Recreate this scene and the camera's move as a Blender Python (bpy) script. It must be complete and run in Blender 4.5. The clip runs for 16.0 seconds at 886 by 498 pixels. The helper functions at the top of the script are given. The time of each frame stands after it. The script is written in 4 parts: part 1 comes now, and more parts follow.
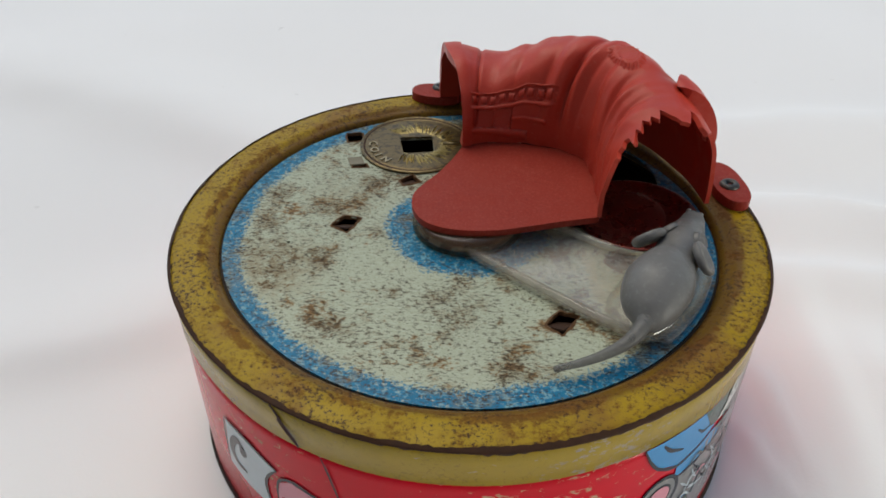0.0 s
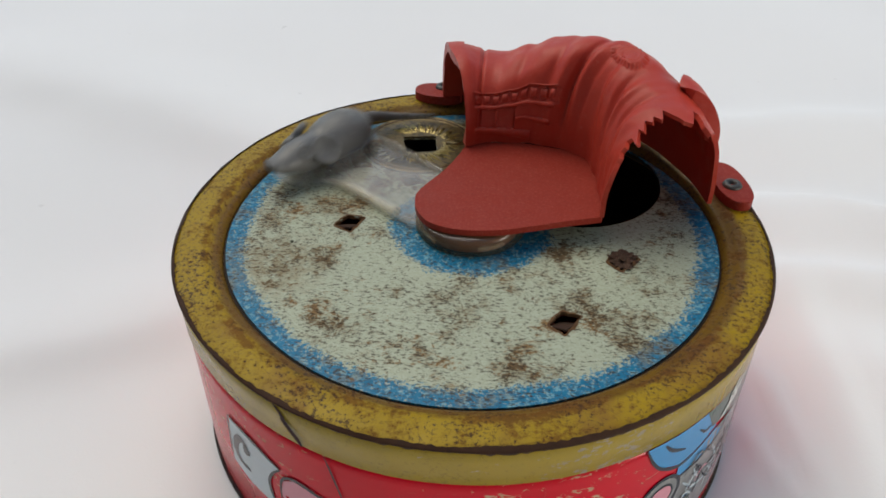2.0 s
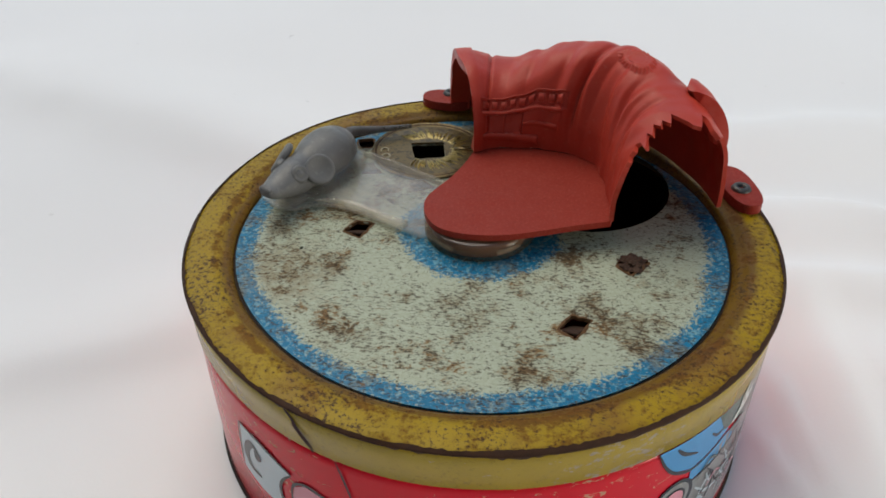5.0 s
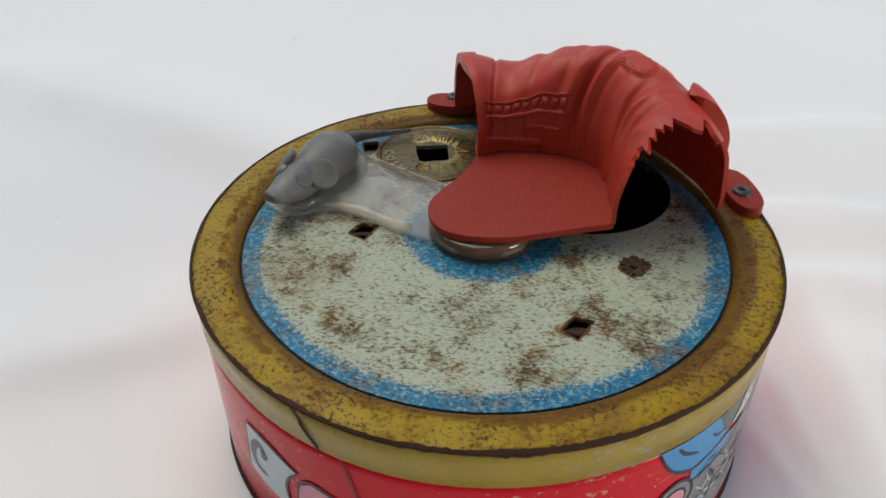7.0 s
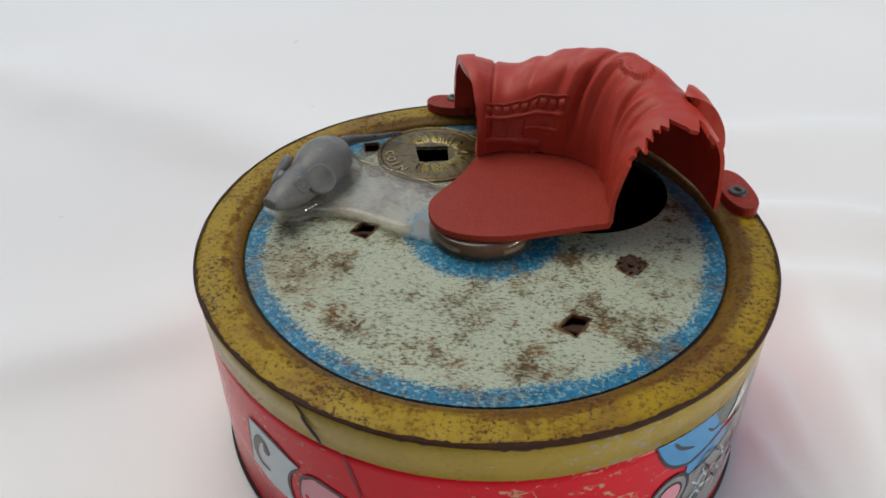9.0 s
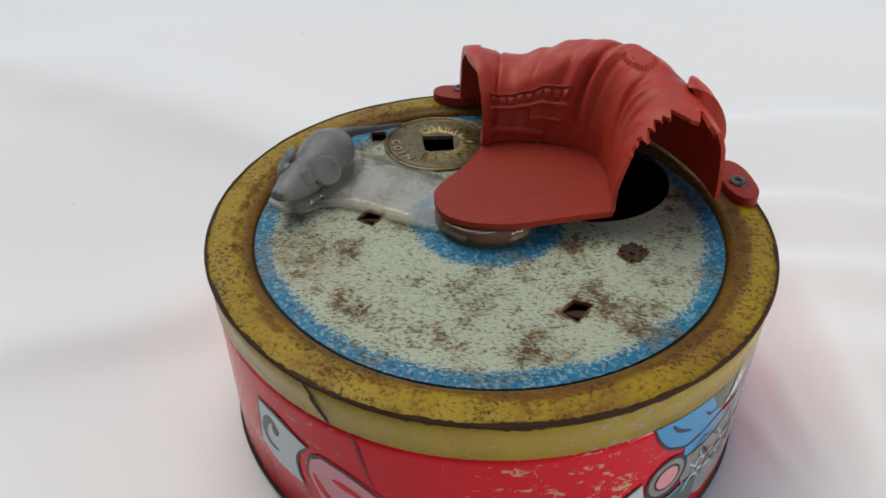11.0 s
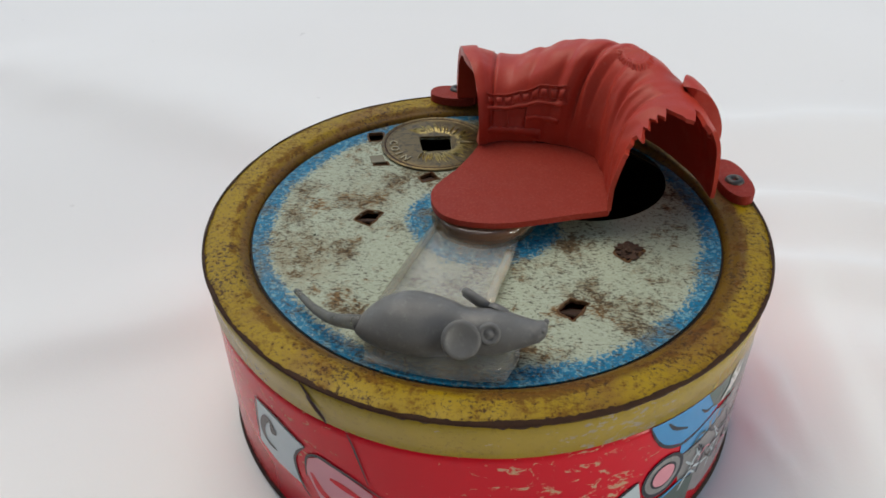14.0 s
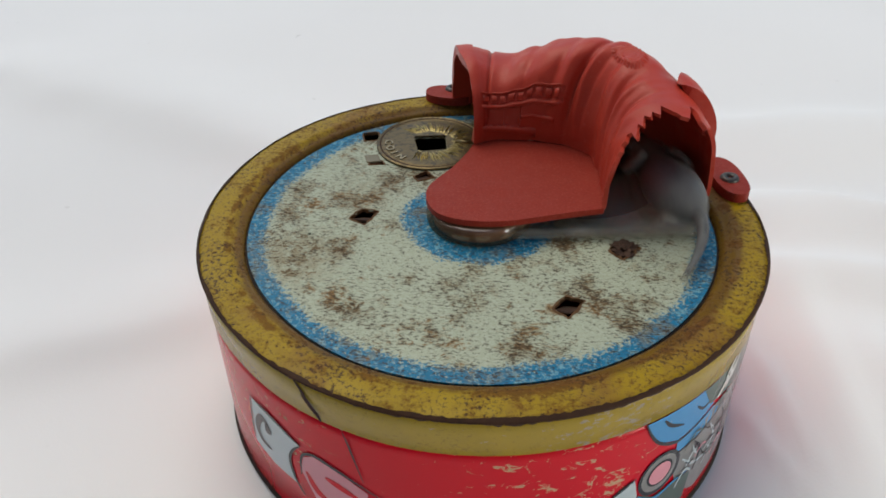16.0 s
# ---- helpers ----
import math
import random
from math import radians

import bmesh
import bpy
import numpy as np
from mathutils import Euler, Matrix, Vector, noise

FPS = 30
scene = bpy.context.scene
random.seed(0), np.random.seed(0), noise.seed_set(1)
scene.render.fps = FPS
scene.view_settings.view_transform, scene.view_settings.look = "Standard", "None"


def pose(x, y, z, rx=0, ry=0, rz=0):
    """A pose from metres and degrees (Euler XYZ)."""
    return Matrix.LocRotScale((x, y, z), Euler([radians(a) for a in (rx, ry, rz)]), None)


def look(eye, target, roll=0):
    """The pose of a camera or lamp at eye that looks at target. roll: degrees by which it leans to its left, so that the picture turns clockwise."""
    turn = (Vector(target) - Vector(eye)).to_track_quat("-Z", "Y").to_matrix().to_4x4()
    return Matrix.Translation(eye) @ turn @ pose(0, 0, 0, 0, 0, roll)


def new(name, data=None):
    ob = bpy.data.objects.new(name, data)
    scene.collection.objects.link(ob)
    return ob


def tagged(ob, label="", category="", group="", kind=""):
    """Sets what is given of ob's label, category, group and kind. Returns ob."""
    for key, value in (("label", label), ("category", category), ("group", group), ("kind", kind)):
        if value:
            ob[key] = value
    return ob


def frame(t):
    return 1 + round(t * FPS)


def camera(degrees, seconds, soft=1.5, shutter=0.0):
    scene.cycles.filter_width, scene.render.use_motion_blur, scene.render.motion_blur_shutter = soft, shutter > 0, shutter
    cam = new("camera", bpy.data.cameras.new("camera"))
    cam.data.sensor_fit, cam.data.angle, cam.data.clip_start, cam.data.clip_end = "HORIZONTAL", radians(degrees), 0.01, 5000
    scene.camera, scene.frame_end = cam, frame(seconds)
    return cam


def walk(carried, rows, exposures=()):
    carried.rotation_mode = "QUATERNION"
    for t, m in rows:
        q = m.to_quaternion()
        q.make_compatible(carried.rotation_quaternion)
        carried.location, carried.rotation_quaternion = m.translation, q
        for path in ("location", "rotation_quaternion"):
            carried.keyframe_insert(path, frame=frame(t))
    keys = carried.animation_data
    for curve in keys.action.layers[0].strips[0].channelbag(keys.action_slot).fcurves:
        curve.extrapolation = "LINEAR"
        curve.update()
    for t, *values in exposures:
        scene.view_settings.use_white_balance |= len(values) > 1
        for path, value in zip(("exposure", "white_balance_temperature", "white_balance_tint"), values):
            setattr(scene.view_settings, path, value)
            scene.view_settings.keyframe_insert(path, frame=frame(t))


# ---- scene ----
cam = camera(59.2, 16.0, soft=1.7, shutter=1.1)
PATH = [
    (0, pose(-0.00058, -0.14414, 0.14883, 53.265, -0.031, 2.007)),
    (0.5, pose(-0.00021, -0.14424, 0.14929, 53.163, 0.065, 2.094)),
    (1, pose(-0.00010, -0.14434, 0.14966, 53.131, 0.126, 2.234)),
    (1.5, pose(-0.00073, -0.14423, 0.14869, 53.357, -0.008, 2.035)),
    (2, pose(-0.00065, -0.14431, 0.14937, 53.129, 0.003, 2.217)),
    (2.5, pose(-0.00075, -0.14452, 0.14942, 53.260, 0.043, 2.269)),
    (3, pose(-0.00091, -0.14460, 0.14950, 53.311, 0.013, 2.207)),
    (3.5, pose(-0.00106, -0.14422, 0.14913, 53.322, 0.187, 2.146)),
    (4, pose(-0.00118, -0.14430, 0.14899, 53.417, 0.407, 2.169)),
    (6.5, pose(-0.00137, -0.14616, 0.14931, 53.996, 0.550, 2.614)),
    (7, pose(-0.00156, -0.14658, 0.15016, 53.888, 0.593, 2.572)),
    (7.5, pose(-0.00181, -0.14697, 0.15006, 54.071, 0.461, 2.515)),
    (8, pose(-0.00159, -0.14685, 0.14960, 54.173, 0.511, 2.547)),
    (8.5, pose(-0.00147, -0.14758, 0.14959, 54.231, 0.419, 2.525)),
    (9, pose(-0.00164, -0.14925, 0.15089, 54.120, 0.506, 2.554)),
    (11.5, pose(-0.00139, -0.15317, 0.15255, 53.470, 0.549, 3.137)),
    (12, pose(-0.00089, -0.15335, 0.15301, 53.459, 0.777, 3.052)),
    (12.5, pose(-0.00122, -0.15340, 0.15298, 53.523, 0.647, 2.912)),
    (13, pose(-0.00099, -0.15337, 0.15298, 53.525, 0.683, 2.904)),
    (13.5, pose(-0.00112, -0.15318, 0.15176, 53.693, 0.578, 2.798)),
    (14, pose(-0.00046, -0.15353, 0.15226, 53.611, 0.702, 2.972)),
    (14.5, pose(-0.00076, -0.15373, 0.15279, 53.537, 0.674, 2.771)),
    (15, pose(-0.00038, -0.15413, 0.15250, 53.716, 0.700, 2.775)),
    (15.5, pose(-0.00017, -0.15369, 0.15188, 53.730, 0.699, 2.688)),
    (16, pose(0.00000, -0.15397, 0.15109, 53.882, 0.746, 2.692)),
]
walk(cam, PATH, exposures=[(0, 0.32, 7000, 4), (16, 0.33, 7000, 4)])

# ---- world and sun: soft daylight in a bright room, from above and from the far side ----
SUN_ELEV, SUN_ROT = radians(63), radians(-33)
world = bpy.data.worlds.new("daylight")
scene.world = world
world.use_nodes = True
wn = world.node_tree
sky = wn.nodes.new("ShaderNodeTexSky")
sky.sky_type, sky.sun_disc = "NISHITA", False
sky.sun_elevation, sky.sun_rotation = SUN_ELEV, SUN_ROT
wn.links.new(sky.outputs[0], wn.nodes["Background"].inputs[0])
wn.nodes["Background"].inputs[1].default_value = 0.108
sun = new("sun", bpy.data.lights.new("sun", "SUN"))
sun.data.energy, sun.data.angle, sun.data.color = 1.46, radians(50), (1.0, 0.93, 0.84)
sun.matrix_world = look((-0.36, 0.56, 1.30), (0, 0, 0))

# added area lamp, low to the east, brightens the tin's right front; unseen
added_side_light = new("added_side_light", bpy.data.lights.new("added_side_light", "AREA"))
added_side_light.data.shape, added_side_light.data.size, added_side_light.data.size_y = "RECTANGLE", 0.54, 0.22
added_side_light.data.energy, added_side_light.data.color = 5.4, (1.0, 0.97, 0.93)
added_side_light.matrix_world = look((1.17, -0.56, 0.168), (0.0, 0.0, 0.03))

TOP = 0.050          # height of the tin's rim
LID = TOP - 0.0022   # height of the sunken lid


# ---- material helpers ----
class Mat:
    """A small builder of node materials."""
    def __init__(self, name, rough=0.5, metal=0.0, spec=0.5):
        self.m = bpy.data.materials.new(name)
        self.m.use_nodes = True
        self.t = self.m.node_tree
        self.b = self.t.nodes["Principled BSDF"]
        self.b.inputs["Roughness"].default_value = rough
        self.b.inputs["Metallic"].default_value = metal
        self.b.inputs["Specular IOR Level"].default_value = spec
        self.co = self.t.nodes.new("ShaderNodeTexCoord").outputs["Object"]

    def put(self, socket, value):
        if isinstance(value, bpy.types.NodeSocket):
            self.t.links.new(value, socket)
        elif isinstance(value, (tuple, list)) and len(value) == 3 and socket.type == "RGBA":
            socket.default_value = (*value, 1)
        else:
            socket.default_value = value

    def noise(self, scale, detail=4, rough=0.6, vec=None, warp=0.0):
        n = self.t.nodes.new("ShaderNodeTexNoise")
        self.put(n.inputs["Vector"], vec or self.co)
        n.inputs["Scale"].default_value, n.inputs["Detail"].default_value = scale, detail
        n.inputs["Roughness"].default_value, n.inputs["Distortion"].default_value = rough, warp
        return n.outputs["Fac"]

    def stretch(self, sx, sy, sz):
        n = self.t.nodes.new("ShaderNodeMapping")
        self.put(n.inputs["Vector"], self.co)
        n.inputs["Scale"].default_value = (sx, sy, sz)
        return n.outputs[0]

    def turned(self, deg, sx, sy):
        n = self.t.nodes.new("ShaderNodeMapping")
        self.put(n.inputs["Vector"], self.co)
        n.inputs["Rotation"].default_value, n.inputs["Scale"].default_value = (0, 0, radians(deg)), (sx, sy, 1)
        return n.outputs[0]

    def ramp(self, fac, lo, hi, a=0.0, b=1.0):
        n = self.t.nodes.new("ShaderNodeMapRange")
        n.interpolation_type = "SMOOTHSTEP"
        self.put(n.inputs["Value"], fac)
        for k, v in zip(("From Min", "From Max", "To Min", "To Max"), (lo, hi, a, b)):
            n.inputs[k].default_value = v
        return n.outputs[0]

    def math(self, op, a, b=0.0):
        n = self.t.nodes.new("ShaderNodeMath")
        n.operation = op
        self.put(n.inputs[0], a)
        self.put(n.inputs[1], b)
        return n.outputs[0]

    def radius(self, x=0.0, y=0.0):
        n = self.t.nodes.new("ShaderNodeVectorMath")
        n.operation = "MULTIPLY_ADD"
        self.put(n.inputs[0], self.co)
        n.inputs[1].default_value, n.inputs[2].default_value = (1, 1, 0), (-x, -y, 0)
        k = self.t.nodes.new("ShaderNodeVectorMath")
        k.operation = "LENGTH"
        self.put(k.inputs[0], n.outputs[0])
        return k.outputs["Value"]

    def mix(self, fac, a, b):
        n = self.t.nodes.new("ShaderNodeMix")
        n.data_type = "RGBA"
        self.put(n.inputs[0], fac)
        self.put(n.inputs[6], a)
        self.put(n.inputs[7], b)
        return n.outputs[2]

    def done(self, colour, rough=None, bump=None, dist=0.0003, strength=0.5, metal=None):
        self.put(self.b.inputs["Base Color"], colour)
        if rough is not None:
            self.put(self.b.inputs["Roughness"], rough)
        if metal is not None:
            self.put(self.b.inputs["Metallic"], metal)
        if bump is not None:
            n = self.t.nodes.new("ShaderNodeBump")
            n.inputs["Strength"].default_value, n.inputs["Distance"].default_value = strength, dist
            self.put(n.inputs["Height"], bump)
            self.put(self.b.inputs["Normal"], n.outputs[0])
        return self.m


# ---- materials ----
def cloth_material():
    k = Mat("white_cloth", 0.9, spec=0.2)
    c = k.mix(k.noise(6, 3), (0.79, 0.785, 0.795), (0.76, 0.76, 0.77))
    c = k.mix(k.ramp(k.noise(90, 2), 0.74, 0.80, 0, 0.35), c, (0.45, 0.44, 0.44))
    return k.done(c, bump=k.noise(1500, 2), dist=0.0001, strength=0.25)


def lid_material():
    k = Mat("printed_lid", 0.35, spec=0.13)
    r = k.radius()
    grain = k.noise(1150, 5, 0.72)
    white = k.mix(k.noise(60, 3), (0.385, 0.415, 0.312), (0.322, 0.352, 0.260))
    white = k.mix(k.ramp(k.noise(900, 5, 0.8), 0.40, 0.62), white, (0.41, 0.445, 0.345))
    blue = k.mix(k.noise(500, 4), (0.004, 0.085, 0.180), (0.014, 0.225, 0.400))
    outer = k.ramp(k.math("ADD", r, k.math("MULTIPLY", k.noise(70, 3), 0.005)), 0.0500, 0.0548)
    inner = k.ramp(k.math("ADD", r, k.math("MULTIPLY", k.noise(120, 3), 0.004)), 0.0228, 0.0178)
    band = k.math("MAXIMUM", outer, inner)
    spray = k.ramp(k.math("ADD", k.math("MULTIPLY", grain, 2.0), k.math("MULTIPLY", band, 0.60)), 1.24, 1.50)
    blue = k.mix(k.ramp(k.noise(900, 4, 0.8), 0.44, 0.36, 0, 0.7), blue, (0.004, 0.040, 0.080))
    blue = k.mix(k.ramp(k.noise(760, 4, 0.7), 0.50, 0.64, 0, 0.75), blue, (0.20, 0.40, 0.46))
    c = k.mix(k.math("MULTIPLY", spray, k.ramp(band, 0.0, 0.15)), white, blue)
    # a dull ochre film in patches, then rust: short strokes drawn out in two directions, thick in patches and round the punched holes
    patch = k.noise(95, 4, 0.65)
    c = k.mix(k.ramp(k.math("ADD", k.noise(95, 4, 0.65), k.math("MULTIPLY", k.noise(420, 4, 0.7), 0.35)), 0.66, 0.84, 0, 0.50), c, (0.215, 0.165, 0.085))
    tan = k.math("MAXIMUM", k.ramp(k.radius(-0.0400, -0.0160), 0.0150, 0.002), k.ramp(k.radius(-0.0300, 0.0100), 0.0120, 0.002, 0, 0.6))
    c = k.mix(k.math("MULTIPLY", tan, k.ramp(k.noise(330, 5, 0.7), 0.38, 0.60, 0.10, 0.70)), c, (0.235, 0.180, 0.095))
    near = k.ramp(k.radius(0.0150, -0.0330), 0.0040, 0.001)
    for x, y, w in ((0.0245, -0.0325, 0.0050), (0.0325, -0.0115, 0.0050), (-0.0273, 0.0, 0.0046), (0.0184, -0.0315, 0.0046), (-0.0026, -0.0432, 0.0034), (0.0185, -0.0085, 0.007),
                    (0.0088, -0.0440, 0.0024), (0.0125, -0.0470, 0.0026), (0.0420, -0.0060, 0.006), (-0.0400, 0.0040, 0.005), (-0.0410, -0.0220, 0.006), (-0.0300, -0.0300, 0.005), (-0.0142, 0.0188, 0.004)):
        near = k.math("MAXIMUM", near, k.ramp(k.radius(x, y), w, 0.0))
    near = k.math("MULTIPLY", near, k.ramp(k.noise(260, 5, 0.7), 0.40, 0.58, 0.35, 1.35))
    flecks = k.math("MAXIMUM", k.noise(620, 6, 0.76, k.turned(40, 0.72, 1.15), 0.9), k.noise(680, 6, 0.76, k.turned(-35, 0.75, 1.2), 0.9))
    amount = k.math("ADD", flecks, k.math("ADD", k.math("MULTIPLY", patch, 0.50), k.math("SUBTRACT", k.math("MAXIMUM", k.math("MULTIPLY", near, 0.120), k.math("MULTIPLY", tan, 0.060)), k.math("MULTIPLY", band, 0.050))))
    rust = k.ramp(amount, 0.822, 0.905, 0, 0.90)
    brown = k.mix(k.ramp(k.math("ADD", amount, k.math("MULTIPLY", k.noise(500, 4), 0.12)), 0.97, 1.08), (0.215, 0.110, 0.036), (0.050, 0.024, 0.012))
    brown = k.mix(k.ramp(k.noise(45, 2), 0.42, 0.60), brown, (0.120, 0.072, 0.034))
    c = k.mix(rust, c, brown)
    c = k.mix(k.ramp(k.math("ADD", k.noise(1300, 5, 0.8, k.turned(60, 0.6, 1.3)), k.math("MULTIPLY", patch, 0.25)), 0.648, 0.712, 0, 0.88), c, (0.042, 0.030, 0.018))
    return k.done(c, rough=k.ramp(rust, 0, 1, 0.30, 0.8), bump=k.math("SUBTRACT", k.noise(900, 4), rust), dist=0.00012, strength=0.4)


def gold_material(name, rusty, light):
    """Gold lacquer on tin, with brown blotches and pinholes of rust; stain and shade are painted inside the rim."""
    k = Mat(name, 0.38, spec=0.16 if rusty > 0.1 else 0.42)
    base = k.mix(k.noise(130, 3), light, tuple(v * 0.72 for v in light))
    if rusty > 0.1:
        base = k.mix(k.ramp(k.noise(42, 4, 0.7), 0.50, 0.68, 0, 0.75), base, (0.200, 0.095, 0.014))
    blot = k.math("ADD", k.noise(230, 6, 0.75), k.math("MULTIPLY", k.noise(1000, 5, 0.8), 0.9))
    if rusty > 0.1:
        # brown on the inner slope, wider at +x: stain plus painted shade
        stain_shade = k.ramp(k.math("ADD", k.radius(0.0012, 0.0004), k.math("MULTIPLY", k.noise(140, 4), 0.003)), 0.0606, 0.0586, 0.0, 0.85)
        base = k.mix(stain_shade, base, k.mix(k.noise(350, 5, 0.7), (0.070, 0.032, 0.009), (0.165, 0.082, 0.012)))
        ridge = k.ramp(k.math("ABSOLUTE", k.math("SUBTRACT", k.radius(), 0.0582)), 0.0018, 0.0)
        blot = k.math("ADD", blot, k.math("MULTIPLY", ridge, k.ramp(k.noise(60, 3), 0.45, 0.62, 0.0, 0.22)))
    rust = k.ramp(blot, 1.08 - rusty, 1.36 - rusty, 0, 0.8)
    c = k.mix(rust, base, k.mix(k.noise(300, 4), (0.055, 0.018, 0.007), (0.185, 0.070, 0.010)))
    if rusty < 0.1:
        scuff = k.math("ADD", k.noise(420, 5, 0.75, k.stretch(0.7, 0.7, 1.6)), k.math("MULTIPLY", k.ramp(k.radius(0.026, -0.0590), 0.022, 0.004), 0.14))
        c = k.mix(k.ramp(scuff, 0.66, 0.71, 0, 0.8), c, k.mix(k.noise(600), (0.50, 0.45, 0.38), (0.16, 0.11, 0.07)))
    pits = k.math("ADD", k.noise(1000, 5, 0.8), k.math("MULTIPLY", k.noise(90, 3), 0.3))
    c = k.mix(k.ramp(pits, 0.68, 0.77, 0, 0.85 if rusty > 0.1 else 0.25), c, (0.040, 0.020, 0.012))
    return k.done(c, rough=k.ramp(rust, 0, 1, 0.36 if rusty > 0.1 else 0.24, 0.75), bump=k.math("SUBTRACT", k.noise(600, 4), rust), dist=0.00015, strength=0.4)


def red_material():
    k = Mat("red_lithograph", 0.16, spec=0.20)
    c = k.mix(k.noise(40, 3), (0.63, 0.005, 0.020), (0.54, 0.004, 0.016))
    chips = k.noise(330, 5, 0.72, k.stretch(0.8, 0.8, 1.5), 0.8)
    where = k.noise(30, 2)
    near = k.ramp(k.radius(0.014, -0.063), 0.034, 0.004)
    chip = k.ramp(k.math("ADD", chips, k.math("ADD", k.math("MULTIPLY", where, 0.36), k.math("MULTIPLY", near, 0.10))), 0.850, 0.885)
    c = k.mix(chip, c, k.mix(k.noise(500), (0.62, 0.45, 0.30), (0.40, 0.24, 0.13)))
    return k.done(c, rough=k.ramp(chip, 0, 1, 0.20, 0.7), bump=k.math("SUBTRACT", k.noise(90, 2), chip), dist=0.0001, strength=0.25)


def print_material(name, colour, dark=0.85):
    k = Mat(name, 0.20, spec=0.25)
    c = k.mix(k.noise(220, 4, 0.7), colour, tuple(v * dark for v in colour))
    c = k.mix(k.ramp(k.noise(700, 4, 0.75), 0.66, 0.72, 0, 0.7), c, (0.5, 0.42, 0.36))
    return k.done(c)


def boot_material(name):
    k = Mat(name, 0.42, spec=0.22)
    c = k.mix(k.noise(70, 4), (0.465, 0.046, 0.027), (0.360, 0.032, 0.019))
    c = k.mix(k.ramp(k.noise(260, 5, 0.7), 0.55, 0.75, 0, 0.35), c, (0.40, 0.06, 0.045))
    c = k.mix(k.ramp(k.noise(1700, 4, 0.7), 0.56, 0.68, 0, 0.30), c, (0.46, 0.11, 0.085))
    # pointiness drives two marks: pale worn edges, and shade painted into creases
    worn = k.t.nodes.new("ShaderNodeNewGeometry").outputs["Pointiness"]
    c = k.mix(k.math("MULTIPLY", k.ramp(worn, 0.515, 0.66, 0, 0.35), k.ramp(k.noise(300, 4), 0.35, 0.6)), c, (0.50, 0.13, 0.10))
    # creases coloured darker to imitate shade in the folds
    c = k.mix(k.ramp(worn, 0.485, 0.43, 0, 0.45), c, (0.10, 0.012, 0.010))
    return k.done(c, rough=k.ramp(k.noise(240, 4), 0.3, 0.7, 0.34, 0.5), bump=k.math("ADD", k.noise(420, 4), k.math("MULTIPLY", k.noise(1600, 3), 0.5)), dist=0.00018, strength=0.4)


def mouse_material(name, clear):
    """Clear plastic with a grey filling: glossy, and thin parts let some light through."""
    k = Mat(name, 0.45, spec=0.38)
    c = k.mix(k.noise(160, 4), (0.160, 0.159, 0.158), (0.120, 0.119, 0.118))
    c = k.mix(k.ramp(k.noise(650, 5, 0.75), 0.54, 0.66, 0, 0.5), c, (0.21, 0.21, 0.205))
    m = k.done(c, rough=k.ramp(k.noise(300, 4), 0.35, 0.65, 0.32, 0.60), bump=k.math("ADD", k.noise(380, 5, 0.7), k.math("MULTIPLY", k.noise(120, 3), 1.5)), dist=0.0004, strength=0.4)
    mix, tr = k.t.nodes.new("ShaderNodeMixShader"), k.t.nodes.new("ShaderNodeBsdfTransparent")
    tr.inputs[0].default_value = (0.86, 0.86, 0.85, 1)
    k.put(mix.inputs[0], k.ramp(k.noise(140, 3), 0.3, 0.7, clear * 0.6, clear * 1.4))
    k.t.links.new(k.b.outputs[0], mix.inputs[1])
    k.t.links.new(tr.outputs[0], mix.inputs[2])
    k.t.links.new(mix.outputs[0], k.t.nodes["Material Output"].inputs[0])
    return m


def copper_material():
    k = Mat("copper", 0.26, metal=0.9)
    c = k.mix(k.noise(180, 4), (0.36, 0.085, 0.065), (0.22, 0.050, 0.042))
    c = k.mix(k.ramp(k.noise(700, 4, 0.7), 0.60, 0.70, 0, 0.5), c, (0.07, 0.02, 0.016))
    return k.done(c, rough=k.ramp(k.noise(240, 4), 0.35, 0.65, 0.20, 0.42), bump=k.noise(260, 3), dist=0.0002, strength=0.25)


def tongue_material():
    k = Mat("dull_red_plastic", 0.5, spec=0.12)
    c = k.mix(k.noise(55, 4), (0.280, 0.031, 0.019), (0.220, 0.023, 0.015))
    c = k.mix(k.ramp(k.noise(1500, 5, 0.75), 0.50, 0.66, 0, 0.42), c, (0.36, 0.085, 0.065))
    c = k.mix(k.ramp(k.noise(1900, 4, 0.7), 0.44, 0.34, 0, 0.4), c, (0.13, 0.016, 0.013))
    return k.done(c, rough=k.ramp(k.noise(200, 4), 0.3, 0.7, 0.40, 0.6), bump=k.math("ADD", k.noise(1400, 4), k.noise(300, 3)), dist=0.00016, strength=0.4)


def bronze_material(name, light, metal=0.55):
    k = Mat(name, 0.36, metal=metal)
    c = k.mix(k.noise(260, 5, 0.7), light, tuple(v * 0.5 for v in light))
    c = k.mix(k.ramp(k.noise(620, 4, 0.7), 0.50, 0.60, 0, 0.8), c, (0.035, 0.026, 0.014))
    return k.done(c, bump=k.noise(800, 4), dist=0.0001, strength=0.4)


def dark_material(name, a, b, rough=0.7, metal=0.2):
    k = Mat(name, rough, metal, 0.2)
    return k.done(k.mix(k.noise(500, 4), a, b), bump=k.noise(900, 4), dist=0.0002, strength=0.5)


